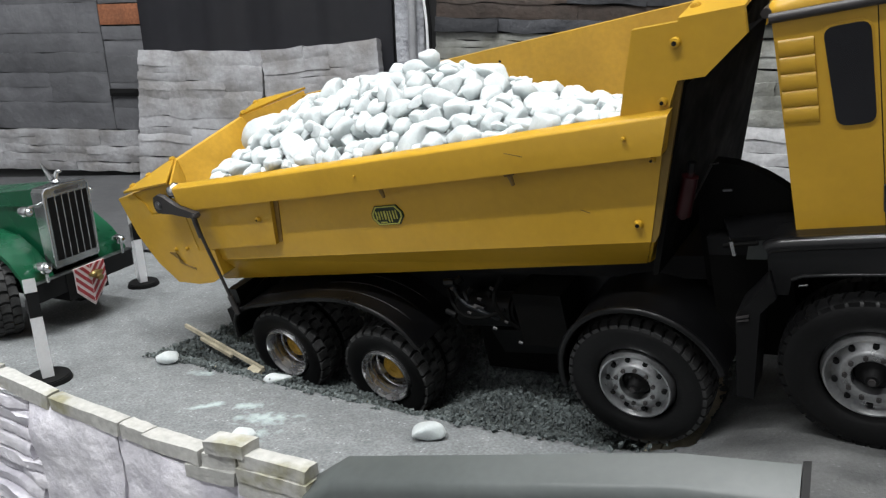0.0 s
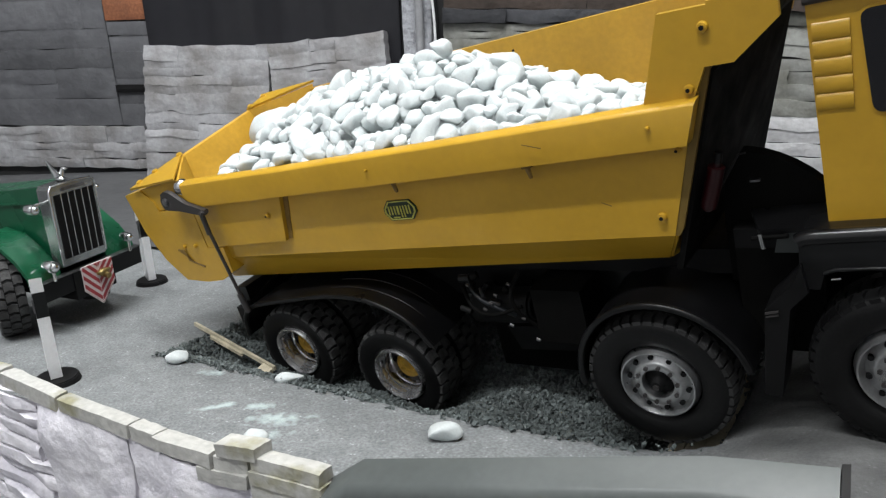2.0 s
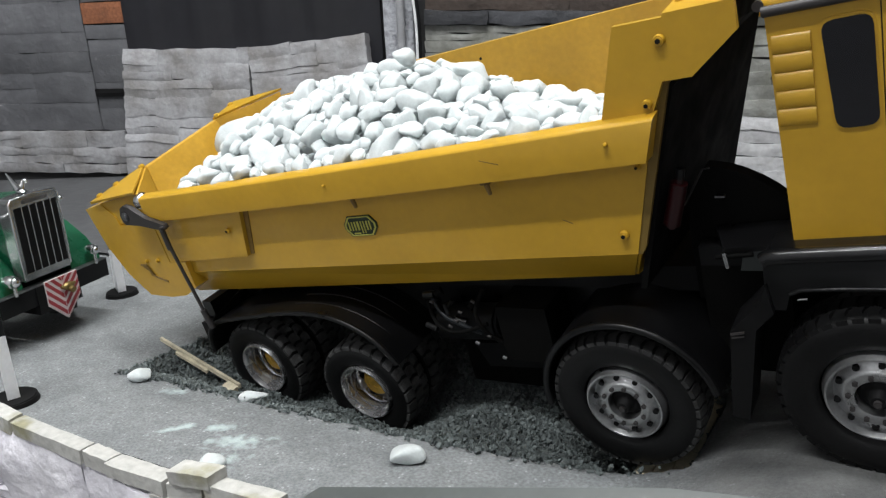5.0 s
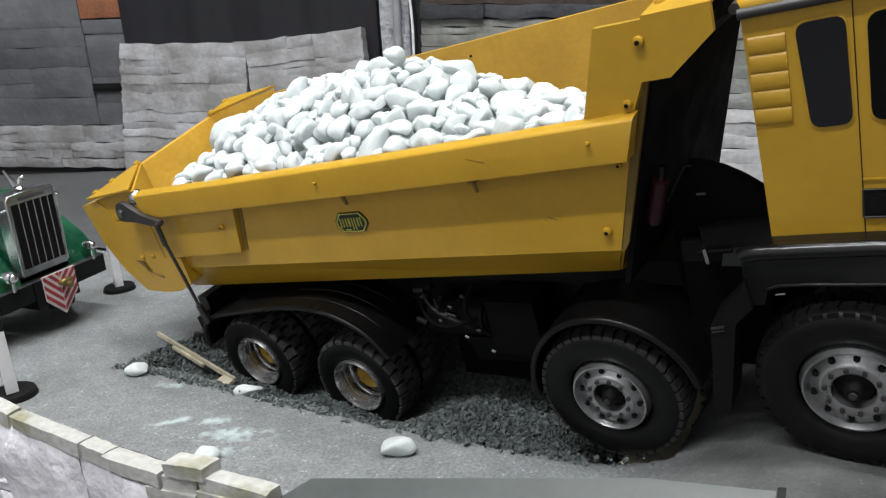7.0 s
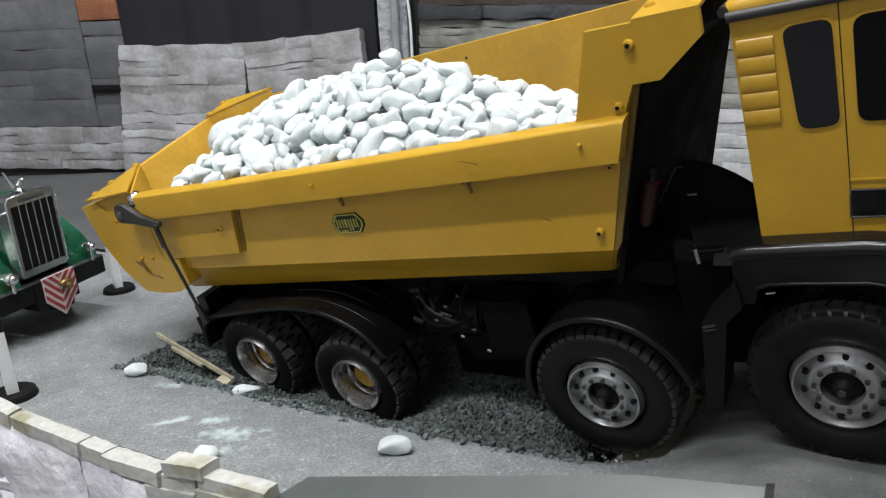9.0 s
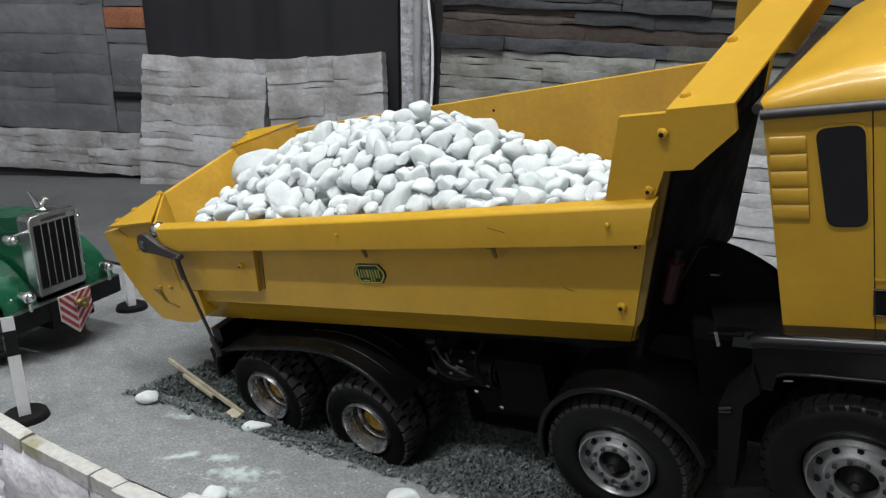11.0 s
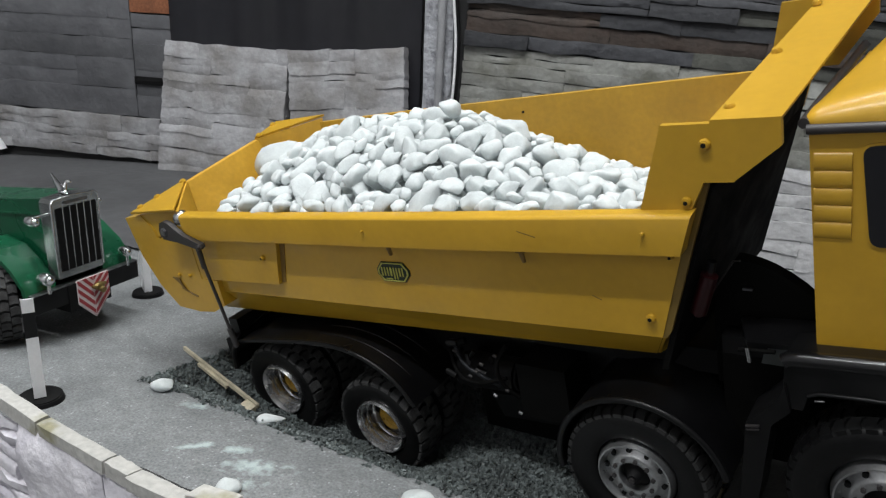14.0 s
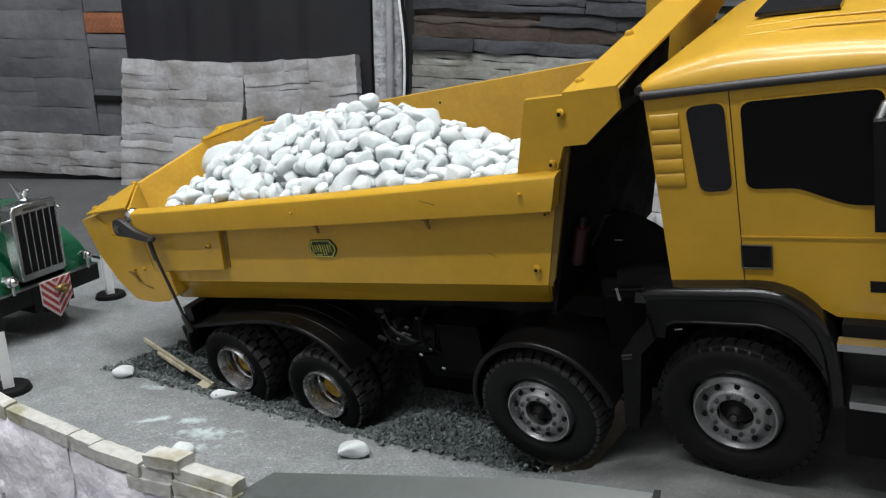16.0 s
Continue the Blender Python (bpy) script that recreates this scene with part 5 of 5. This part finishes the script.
def pebble_mesh(seed, flats=10):
    """A water-worn stone: a lumpy, slightly flattened ellipsoid."""
    bm = bmesh.new()
    bmesh.ops.create_icosphere(bm, subdivisions=3, radius=1)
    rg = random.Random(seed)
    o = Vector((rg.uniform(0, 90), rg.uniform(0, 90), rg.uniform(0, 90)))
    cuts = [(Vector((rg.uniform(-1, 1), rg.uniform(-1, 1), rg.uniform(-1, 1))).normalized(), rg.uniform(0.50, 0.86)) for _ in range(flats)]
    lx = rg.uniform(1.0, 1.55)
    for v in bm.verts:
        p = v.co.copy()
        for nrm, d in cuts:
            e = p.dot(nrm) - d
            if e > 0:
                p -= nrm * e * 0.86
        p *= 1.02 + 0.12 * noise.noise(v.co * 1.1 + o) + 0.02 * noise.noise(v.co * 3 + o)
        v.co = Vector((p.x * lx, p.y * 1.02, p.z * 0.80))
    me = bpy.data.meshes.new("pebble")
    bm.to_mesh(me)
    bm.free()
    for p in me.polygons:
        p.use_smooth = True
    me.materials.append(PEBBLE)
    return me


PEBBLES = [pebble_mesh(s) for s in range(24)]


HEAP_X = (-0.30, -0.27, -0.23, -0.18, -0.13, -0.095, -0.05, 0.0, 0.035, 0.065)
HEAP_Y = (0.505, 0.55, 0.59, 0.62, 0.648)
HEAP_Z = ((0.078, 0.087, 0.094, 0.098, 0.100, 0.1015, 0.103, 0.105, 0.106, 0.107), (0.078, 0.091, 0.107, 0.118, 0.124, 0.125, 0.116, 0.106, 0.101, 0.099),
          (0.086, 0.101, 0.117, 0.126, 0.131, 0.131, 0.118, 0.100, 0.091, 0.087), (0.088, 0.102, 0.114, 0.120, 0.122, 0.119, 0.101, 0.082, 0.074, 0.071),
          (0.080, 0.094, 0.101, 0.104, 0.103, 0.098, 0.085, 0.070, 0.066, 0.063))


def heap_z(x, y):
    """Top of the load, in the truck's own frame."""
    return lerp(HEAP_Y, [lerp(HEAP_X, row, x) for row in HEAP_Z], y)


# lower pebbles, joined: they only show in the gaps between the upper ones
rg = random.Random(31)
bm = bmesh.new()
grid = [[bm.verts.new((x, y, heap_z(x, y) - 0.016)) for x in np.linspace(-0.292, 0.062, 40)] for y in np.linspace(0.5005, 0.6505, 20)]
for a, b in zip(grid, grid[1:]):
    for i in range(39):
        bm.faces.new((a[i], a[i + 1], b[i + 1], b[i]))
verts, faces, laid = [], [], []
for k in range(12000):
    x, y = rg.uniform(-0.285, 0.055), rg.uniform(0.502, 0.644)
    if x < -0.255 - 1.0 * (y - 0.505) and y < 0.57:
        continue
    s = rg.uniform(0.0056, 0.0078)
    if any(abs(x - a) < 0.014 and math.hypot(x - a, y - b) < 0.80 * (s + r) for a, b, r in laid):
        continue
    laid.append((x, y, s))
    q = Matrix.Translation((x, y, heap_z(x, y) - 0.0072)) @ Euler((rg.gauss(0, 0.5), rg.gauss(0, 0.5), rg.uniform(0, 6.3))).to_matrix().to_4x4() @ Matrix.Scale(s, 4)
    src = PEBBLES[k % 24]
    base = len(verts)
    verts += [tuple(q @ v.co) for v in src.vertices]
    faces += [tuple(base + i for i in p.vertices) for p in src.polygons]
joined = bpy.data.meshes.new("joined")
joined.from_pydata(verts, [], faces)
bm.from_mesh(joined)
heap = tagged(finish(bm, "pebble_bed", PEBBLE, smooth=True), "bed of white pebbles under the load's surface", "pebbles", kind="stuff")
heap.matrix_basis = TRUCK_M

rg = random.Random(12)


def pebble(x, y, z, s, flat=1.0, label=""):
    """A pebble in the truck's frame, lying roughly along the heap's slope."""
    ob = new("pebble", rg.choice(PEBBLES))
    e = 0.006
    nrm = Vector((heap_z(x - e, y) - heap_z(x + e, y), heap_z(x, y - e) - heap_z(x, y + e), 2 * e)).normalized()
    q = Vector((0, 0, 1)).rotation_difference(nrm).to_matrix().to_4x4()
    spin = Euler((rg.gauss(0, 0.32), rg.gauss(0, 0.30), rg.uniform(0, 6.28))).to_matrix().to_4x4()
    k = rg.uniform(0.85, 1.15)
    ob.matrix_basis = TRUCK_M @ Matrix.Translation((x, y, z)) @ q @ spin @ Matrix.Diagonal((s * k, s / k, s * flat * rg.uniform(0.85, 1.15), 1))
    return tagged(ob, label or "smooth white pebble in the dump truck's load", "pebble", "pebble load")


placed = []


def drop_pebble(x, y, s, dz=0.0, label=""):
    placed.append((x, y, s))
    return pebble(x, y, heap_z(x, y) + dz - 0.25 * s, s, label=label)


crown = tagged(new("pebble", pebble_mesh(91, 14)), "blocky white pebble crowning the load", "pebble", "pebble load")
crown.matrix_basis = TRUCK_M @ Matrix.Translation((-0.0950, 0.585, 0.1362)) @ Euler((0.3, 0.25, 0.35)).to_matrix().to_4x4() @ Matrix.Diagonal((0.0069, 0.0069, 0.0082, 1))
placed.append((-0.0957, 0.586, 0.0082))
big = tagged(new("pebble", pebble_mesh(77, 3)), "large rounded white pebble at the tail end of the load", "pebble", "pebble load")
big.matrix_basis = TRUCK_M @ Matrix.Translation((-0.2890, 0.600, 0.0945)) @ Euler((radians(-20), radians(-14), radians(20))).to_matrix().to_4x4() @ Matrix.Diagonal((0.0172, 0.0165, 0.0200, 1))
placed.append((-0.2895, 0.603, 0.021))
drop_pebble(-0.203, 0.606, 0.0130, -0.001, "large white pebble near the crest of the load")
drop_pebble(-0.188, 0.583, 0.0115)
tries = 0
while tries < 16000 and len(placed) < 298:
    tries += 1
    s = rg.choice((0.0088, 0.0094, 0.0104)) if tries < 45 else rg.choice((0.0064, 0.0070, 0.0076, 0.0082, 0.0090)) if tries < 4000 else rg.uniform(0.0040, 0.0058)
    x, y = rg.uniform(-0.288, 0.058), rg.uniform(0.4962 + s * 0.35, 0.651 - s)
    if x < -0.249 - 1.0 * (y - 0.505) and y < 0.57 or x < -0.26 and y > 0.56 and s > 0.008:
        continue
    if all(math.hypot(x - a, y - b) > 0.90 * (s + r) for a, b, r in placed):
        drop_pebble(x, y, s, rg.uniform(-0.002, 0.002))

# loose pebbles on the road
for x, y, s, lab in ((-0.3095, 0.4440, 0.0085, "white pebble lying at the pit's edge"), (-0.0625, 0.4375, 0.0090, "white pebble lying on the road"), (-0.2080, 0.4605, 0.0098, "flat white pebble beside the rear wheel"),
                     (-0.1585, 0.3845, 0.0074, "white pebble behind the parapet's cap stones"), (0.0330, 0.4800, 0.0042, "small pale chip at the pit's edge")):
    ob = new("pebble", PEBBLES[{-0.3095: 3, -0.0625: 7, -0.2080: 5, -0.1585: 11}.get(x, 2)])
    d = max(0, pit_depth(x, y))
    turn = {(-0.0625): 0.5, (-0.2080): 0.95}.get(x, rg.uniform(0, 6))
    thin = 0.68 if x == -0.2080 else 0.85
    ob.matrix_basis = Matrix.Translation((x, y, road_z(x, y) - d + s * 0.60 * thin + (0.0015 if x == -0.2080 else 0.0))) @ Euler((-0.05, -0.06, turn)).to_matrix().to_4x4() @ Matrix.Diagonal((s, s * (0.64 if thin < 0.7 else 0.80), s * thin, 1))
    tagged(ob, lab, "pebble", "loose pebbles")

# wooden slats under the second axle and a broken board by the rear wheel
for k in range(3):
    x = 0.0475 + 0.0095 * k
    bm = prism(bmesh.new(), [(x, 0.488, road_z(x, 0.486) - 0.0135), (x + 0.0082, 0.491, road_z(x, 0.486) - 0.0135), (x + 0.0082, 0.62, road_z(x, 0.6) - 0.010), (x, 0.62, road_z(x, 0.6) - 0.010)], (0, 0, 0.004))
    tagged(finish(bm, "wooden_slat", WOOD, bevel=0.0006), "raw pine slat lying under the wheel", "slat", "wheel slats")
board = thing("broken_board", "broken strip of raw wood lying on the gravel", "board")
P, Q = Vector((-0.3560, 0.4970, 0.0040)), Vector((-0.2370, 0.4740, 0.0030))
d = (Q - P).normalized()
up = Vector((0, 0, 1))
lat = d.cross(up).normalized()
bm = prism(bmesh.new(), [tuple(P + lat * a + up * b) for a, b in ((-0.001, -0.001), (0.0012, -0.001), (0.0012, 0.0022), (-0.001, 0.0022))], Q - P)
part("strip", bm, WOOD, board, bevel=0.0004)
bm = prism(bmesh.new(), [tuple(P + d * 0.03 + lat * a + up * b) for a, b in ((0.0013, -0.0024), (0.0032, -0.003), (0.0032, -0.0006), (0.0013, -0.0002))], (Q - P) * 0.40)
part("splinter", bm, WOOD, board, bevel=0.0004)
bm = prism(bmesh.new(), [tuple(Q - d * 0.014 + lat * a + up * b) for a, b in ((0.0013, -0.006), (0.0070, -0.007), (0.0070, -0.0015), (0.0013, 0.0008))], d * 0.013)
part("end_block", bm, WOOD, board, bevel=0.0005)


# ---- delineator posts ----
def post(x, y):
    z = road_z(x, y)
    p = thing("delineator_post", "white delineator post with a black band on a black rubber foot", "post", Matrix.Translation((x, y, z)) @ Matrix.Rotation(radians(-24), 4, "Z"), "delineator posts")
    prof = [(-0.0088, -0.0040), (0.0088, -0.0040), (0.0066, 0.0040), (-0.0066, 0.0040)]
    def seg(z0, z1, slant, name, mtl, g=0.0):
        bm = bmesh.new()
        lo = [bm.verts.new((a * (1 + g), b * (1 + g), z0 + slant * a)) for a, b in prof]
        hi = [bm.verts.new((a * (1 + g), b * (1 + g), z1 + slant * a)) for a, b in prof]
        bm.faces.new(lo[::-1]); bm.faces.new(hi)
        for i in range(4):
            j = (i + 1) % 4
            bm.faces.new((lo[i], lo[j], hi[j], hi[i]))
        return part(name, bm, mtl, p, bevel=0.0008)
    seg(0.003, 0.0505, 0.35, "shaft", WHITE_POST)
    bandp = seg(0.0507, 0.0695, 0.35, "band", BLACK)
    part("reflector", box(-0.0018, 0.0012, -0.0050, -0.0041, 0.0555, 0.0655), STEEL, bandp, "small grey reflector", bevel=0.0003)
    seg(0.0697, 0.0800, 0.35, "cap", WHITE_POST)
    part("foot", rod((0.002, 0, 0.0), (0.002, 0, 0.0052), 0.0165, n=32, r2=0.0150), BLACK_MATT, p, "black rubber foot", bevel=0.0008)


post(-0.3635, 0.3785)
post(-0.5300, 0.5760)

# ---- the green truck behind ----
FX, FY = -0.468, 0.478
gz = road_z(FX, FY)
mack = thing("green_truck", "dark green vintage model truck with a bright radiator grille", "truck",
             Matrix.Translation((FX, FY, 0)) @ Matrix.Rotation(radians(11), 4, "Z") @ Matrix.Translation((-FX, -FY, 0)))
part("hood", xz([(FX - 0.004, 0.050), (FX - 0.004, 0.1225), (FX - 0.05, 0.1160), (FX - 0.30, 0.0860), (FX - 0.30, 0.050)], 0.4535, 0.4985), GREEN, mack, "dark green hood", bevel=0.006, seg=3)
part("cab_body", box(FX - 0.42, FX - 0.301, 0.425, 0.530, 0.03, 0.110), GREEN, mack, bevel=0.006)
part("hood_strip", xz([(FX - 0.295, 0.0740), (FX - 0.006, 0.1085), (FX - 0.006, 0.1100), (FX - 0.295, 0.0755)], 0.4515, 0.4534), GREEN, mack, bevel=0.0006)
g0, g1, z0, z1 = 0.4500, 0.5000, 0.0515, 0.1225
shell = part("grille_shell", prism(bmesh.new(), [(FX, g0 + 0.002, z0), (FX, g1 - 0.002, z0), (FX, g1, z1 - 0.003), (FX, g1 - 0.003, z1), (FX, (g0 + g1) / 2, z1 + 0.0015), (FX, g0 + 0.003, z1), (FX, g0, z1 - 0.003)], (-0.012, 0, 0)), POLISHED, mack, "polished metal radiator shell", bevel=0.002)
part("grille_core", box(FX - 0.001, FX + 0.0006, g0 + 0.0052, g1 - 0.0035, z0 + 0.0065, z1 - 0.0085), BLACK_MATT, shell, "black grille core", bevel=0)
for k in range(5):
    y = g0 + 0.0052 + (g1 - 0.0035 - g0 - 0.0052) * (k + 0.9) / 5.8
    part("grille_bar", box(FX + 0.0004, FX + 0.0014, y - 0.0005, y + 0.0005, z0 + 0.006, z1 - 0.008), POLISHED, shell, bevel=0.0004)
part("name_bar", box(FX + 0.0002, FX + 0.0010, g0 + 0.014, g1 - 0.012, z1 - 0.0062, z1 - 0.0036), STEEL, shell, "dark lettering bar", bevel=0)
rim = [(FX + 0.0003, y, z) for y, z in ((g0 + 0.0014, z0 + 0.002), (g0 + 0.0012, z1 - 0.004), (g0 + 0.0040, z1 - 0.0008), ((g0 + g1) / 2, z1 + 0.0006), (g1 - 0.0040, z1 - 0.0008), (g1 - 0.0012, z1 - 0.004), (g1 - 0.0014, z0 + 0.002))]
part("shell_bead", tube(rim, 0.0009), CHROME, shell)
bm = ball((FX - 0.006, 0.4705, z1 + 0.0030), 0.0040, sz=(1.4, 0.9, 0.55))
rod((FX - 0.006, 0.4705, z1 + 0.003), (FX - 0.005, 0.4735, z1 + 0.0105), 0.0030, bm, r2=0.0016)
ball((FX - 0.004, 0.4745, z1 + 0.0110), 0.0024, bm, sz=(1.3, 1, 0.8))
rod((FX - 0.007, 0.4690, z1 + 0.005), (FX - 0.012, 0.4650, z1 + 0.0190), 0.0034, bm, r2=0.0007)
part("hood_ornament", bm, CHROME, mack, "small bright hood ornament")
bump = part("bumper", box(FX - 0.004, FX + 0.003, 0.4224, 0.5345, 0.0290, 0.0450), BLACK, mack, "black steel bumper", bevel=0.001)
part("bumper_edge", box(FX - 0.0045, FX + 0.0032, 0.4224, 0.5345, 0.0451, 0.0460), STEEL, bump, bevel=0.0003)
# warning shield with chevrons
sy, sx = 0.4812, FX + 0.0034
shield = [(0.4642, 0.0470), (0.4982, 0.0470), (0.4982, 0.0250), (0.4812, 0.0075), (0.4642, 0.0250)]
plate = part("warning_shield", prism(bmesh.new(), [(sx, y, z) for y, z in shield], (0.0015, 0, 0)), PINK_WHITE, mack, "shield with red and white chevrons", bevel=0)


def clip_top(pts, top):
    """What of a polygon in y and z lies below z = top."""
    out = []
    for (y0, z0), (y1, z1) in zip(pts, pts[1:] + pts[:1]):
        if z0 <= top:
            out.append((y0, z0))
        if (z0 - top) * (z1 - top) < 0:
            f = (top - z0) / (z1 - z0)
            out.append((y0 + (y1 - y0) * f, top))
    return out


for k in range(6):
    zt = 0.0470 - 0.0080 * k
    for s in (-1, 1):
        low = 0.0080
        pts = [(sy + s * 0.0004, zt), (sy + s * 0.0004, zt - 0.0042), (sy + s * 0.0166, zt + 0.0128), (sy + s * 0.0166, zt + 0.0170)]
        pts = [(y, max(z, low + 0.0006 + abs(y - sy) * 1.03)) for y, z in pts]
        pts = clip_top(pts, 0.0467)
        if len(pts) < 3 or max(z for _, z in pts) - min(z for _, z in pts) < 0.001:
            continue
        part("chevron", prism(bmesh.new(), [(sx + 0.0016, y, z) for y, z in pts], (0.0003, 0, 0)), RED_STRIPE, plate, bevel=0)
bm = ball((sx + 0.004, 0.4850, 0.0370), 0.0058, sz=(0.6, 1.1, 0.6))
rod((sx + 0.002, 0.4850, 0.0355), (sx + 0.010, 0.4850, 0.0340), 0.0028, bm)
rod((sx + 0.004, 0.4780, 0.0375), (sx + 0.004, 0.4920, 0.0375), 0.0016, bm)
part("tow_hook", bm, BRASS, plate, "tarnished brass tow hook")


def headlight(y, z, x, r):
    hl = part("headlight", ball((x - r * 0.9, y, z), r, sz=(1.7, 1, 1), u=20, v=12), CHROME, mack, "chrome bullet headlight")
    part("lens", rod((x - r * 0.2, y, z), (x + r * 0.25, y, z), r * 0.86, n=20), POLISHED, hl)
    return hl


headlight(0.4360, 0.0580, FX + 0.008, 0.0054)
headlight(0.5200, 0.0590, FX + 0.008, 0.0046)
headlight(0.4385, 0.1060, FX - 0.004, 0.0046)
headlight(0.5060, 0.1100, FX - 0.006, 0.0032)
part("lamp_stalk", rod((FX + 0.006, 0.4360, 0.0455), (FX + 0.006, 0.4360, 0.053), 0.0016), CHROME, mack)
part("lamp_stalk", rod((FX + 0.006, 0.5200, 0.0455), (FX + 0.006, 0.5200, 0.055), 0.0016), CHROME, mack)
part("lamp_arm", rod((FX - 0.008, 0.4400, 0.1085), (FX - 0.008, 0.4540, 0.1080), 0.0016), CHROME, mack)
for y0, y1 in ((0.4200, 0.4500), (0.5000, 0.5330)):
    prof = [(FX + 0.000, 0.030), (FX - 0.004, 0.052), (FX - 0.016, 0.066), (FX - 0.036, 0.080), (FX - 0.058, 0.084), (FX - 0.080, 0.076), (FX - 0.100, 0.052)]
    part("fender", band(prof, y0, y1, 0.0035), GREEN, mack, "dark green rounded front fender", bevel=0.0012)
    inner = [(x, z) for x, z in prof] + [(FX - 0.100, 0.050), (FX - 0.060, 0.050)]
    part("fender_web", xz(inner, y1 - 0.002 if y0 < 0.46 else y0, y1 if y0 < 0.46 else y0 + 0.002), GREEN, mack)
wr = 0.040
for y in (0.4200, 0.5080):
    c = (FX - 0.052, y + 0.012, gz + wr)
    steer = Matrix.Translation(c) @ Matrix.Rotation(radians(-32), 4, "Z") @ Matrix.Translation(-Vector(c))
    tyre, lugs, rim = tyre_mesh(c, wr, 0.024, 30, 1), lug_mesh(c, wr, 0.024, 26), lathe([(0.0225, -0.012), (0.020, -0.010), (0.016, -0.006), (0.0, -0.006)], c, 32)
    for bm in (tyre, lugs, rim):
        bm.transform(steer)
    wh = part("wheel", tyre, RUBBER, mack, "black treaded tyre")
    part("tread", lugs, TREAD, wh)
    part("rim", rim, GREEN, wh)
    part("axle", rod((c[0], y + 0.012, c[2]), (c[0], 0.478, c[2]), 0.005), BLACK, mack)
part("frame", box(FX - 0.42, FX + 0.004, 0.4560, 0.5000, 0.0200, 0.0450), BLACK_MATT, mack, bevel=0.001)
for y in (0.430, 0.520):
    c = (FX - 0.36, y, road_z(FX - 0.36, y) + wr)
    part("wheel", tyre_mesh(c, wr, 0.024, 30, 1), RUBBER, mack, "black treaded tyre")
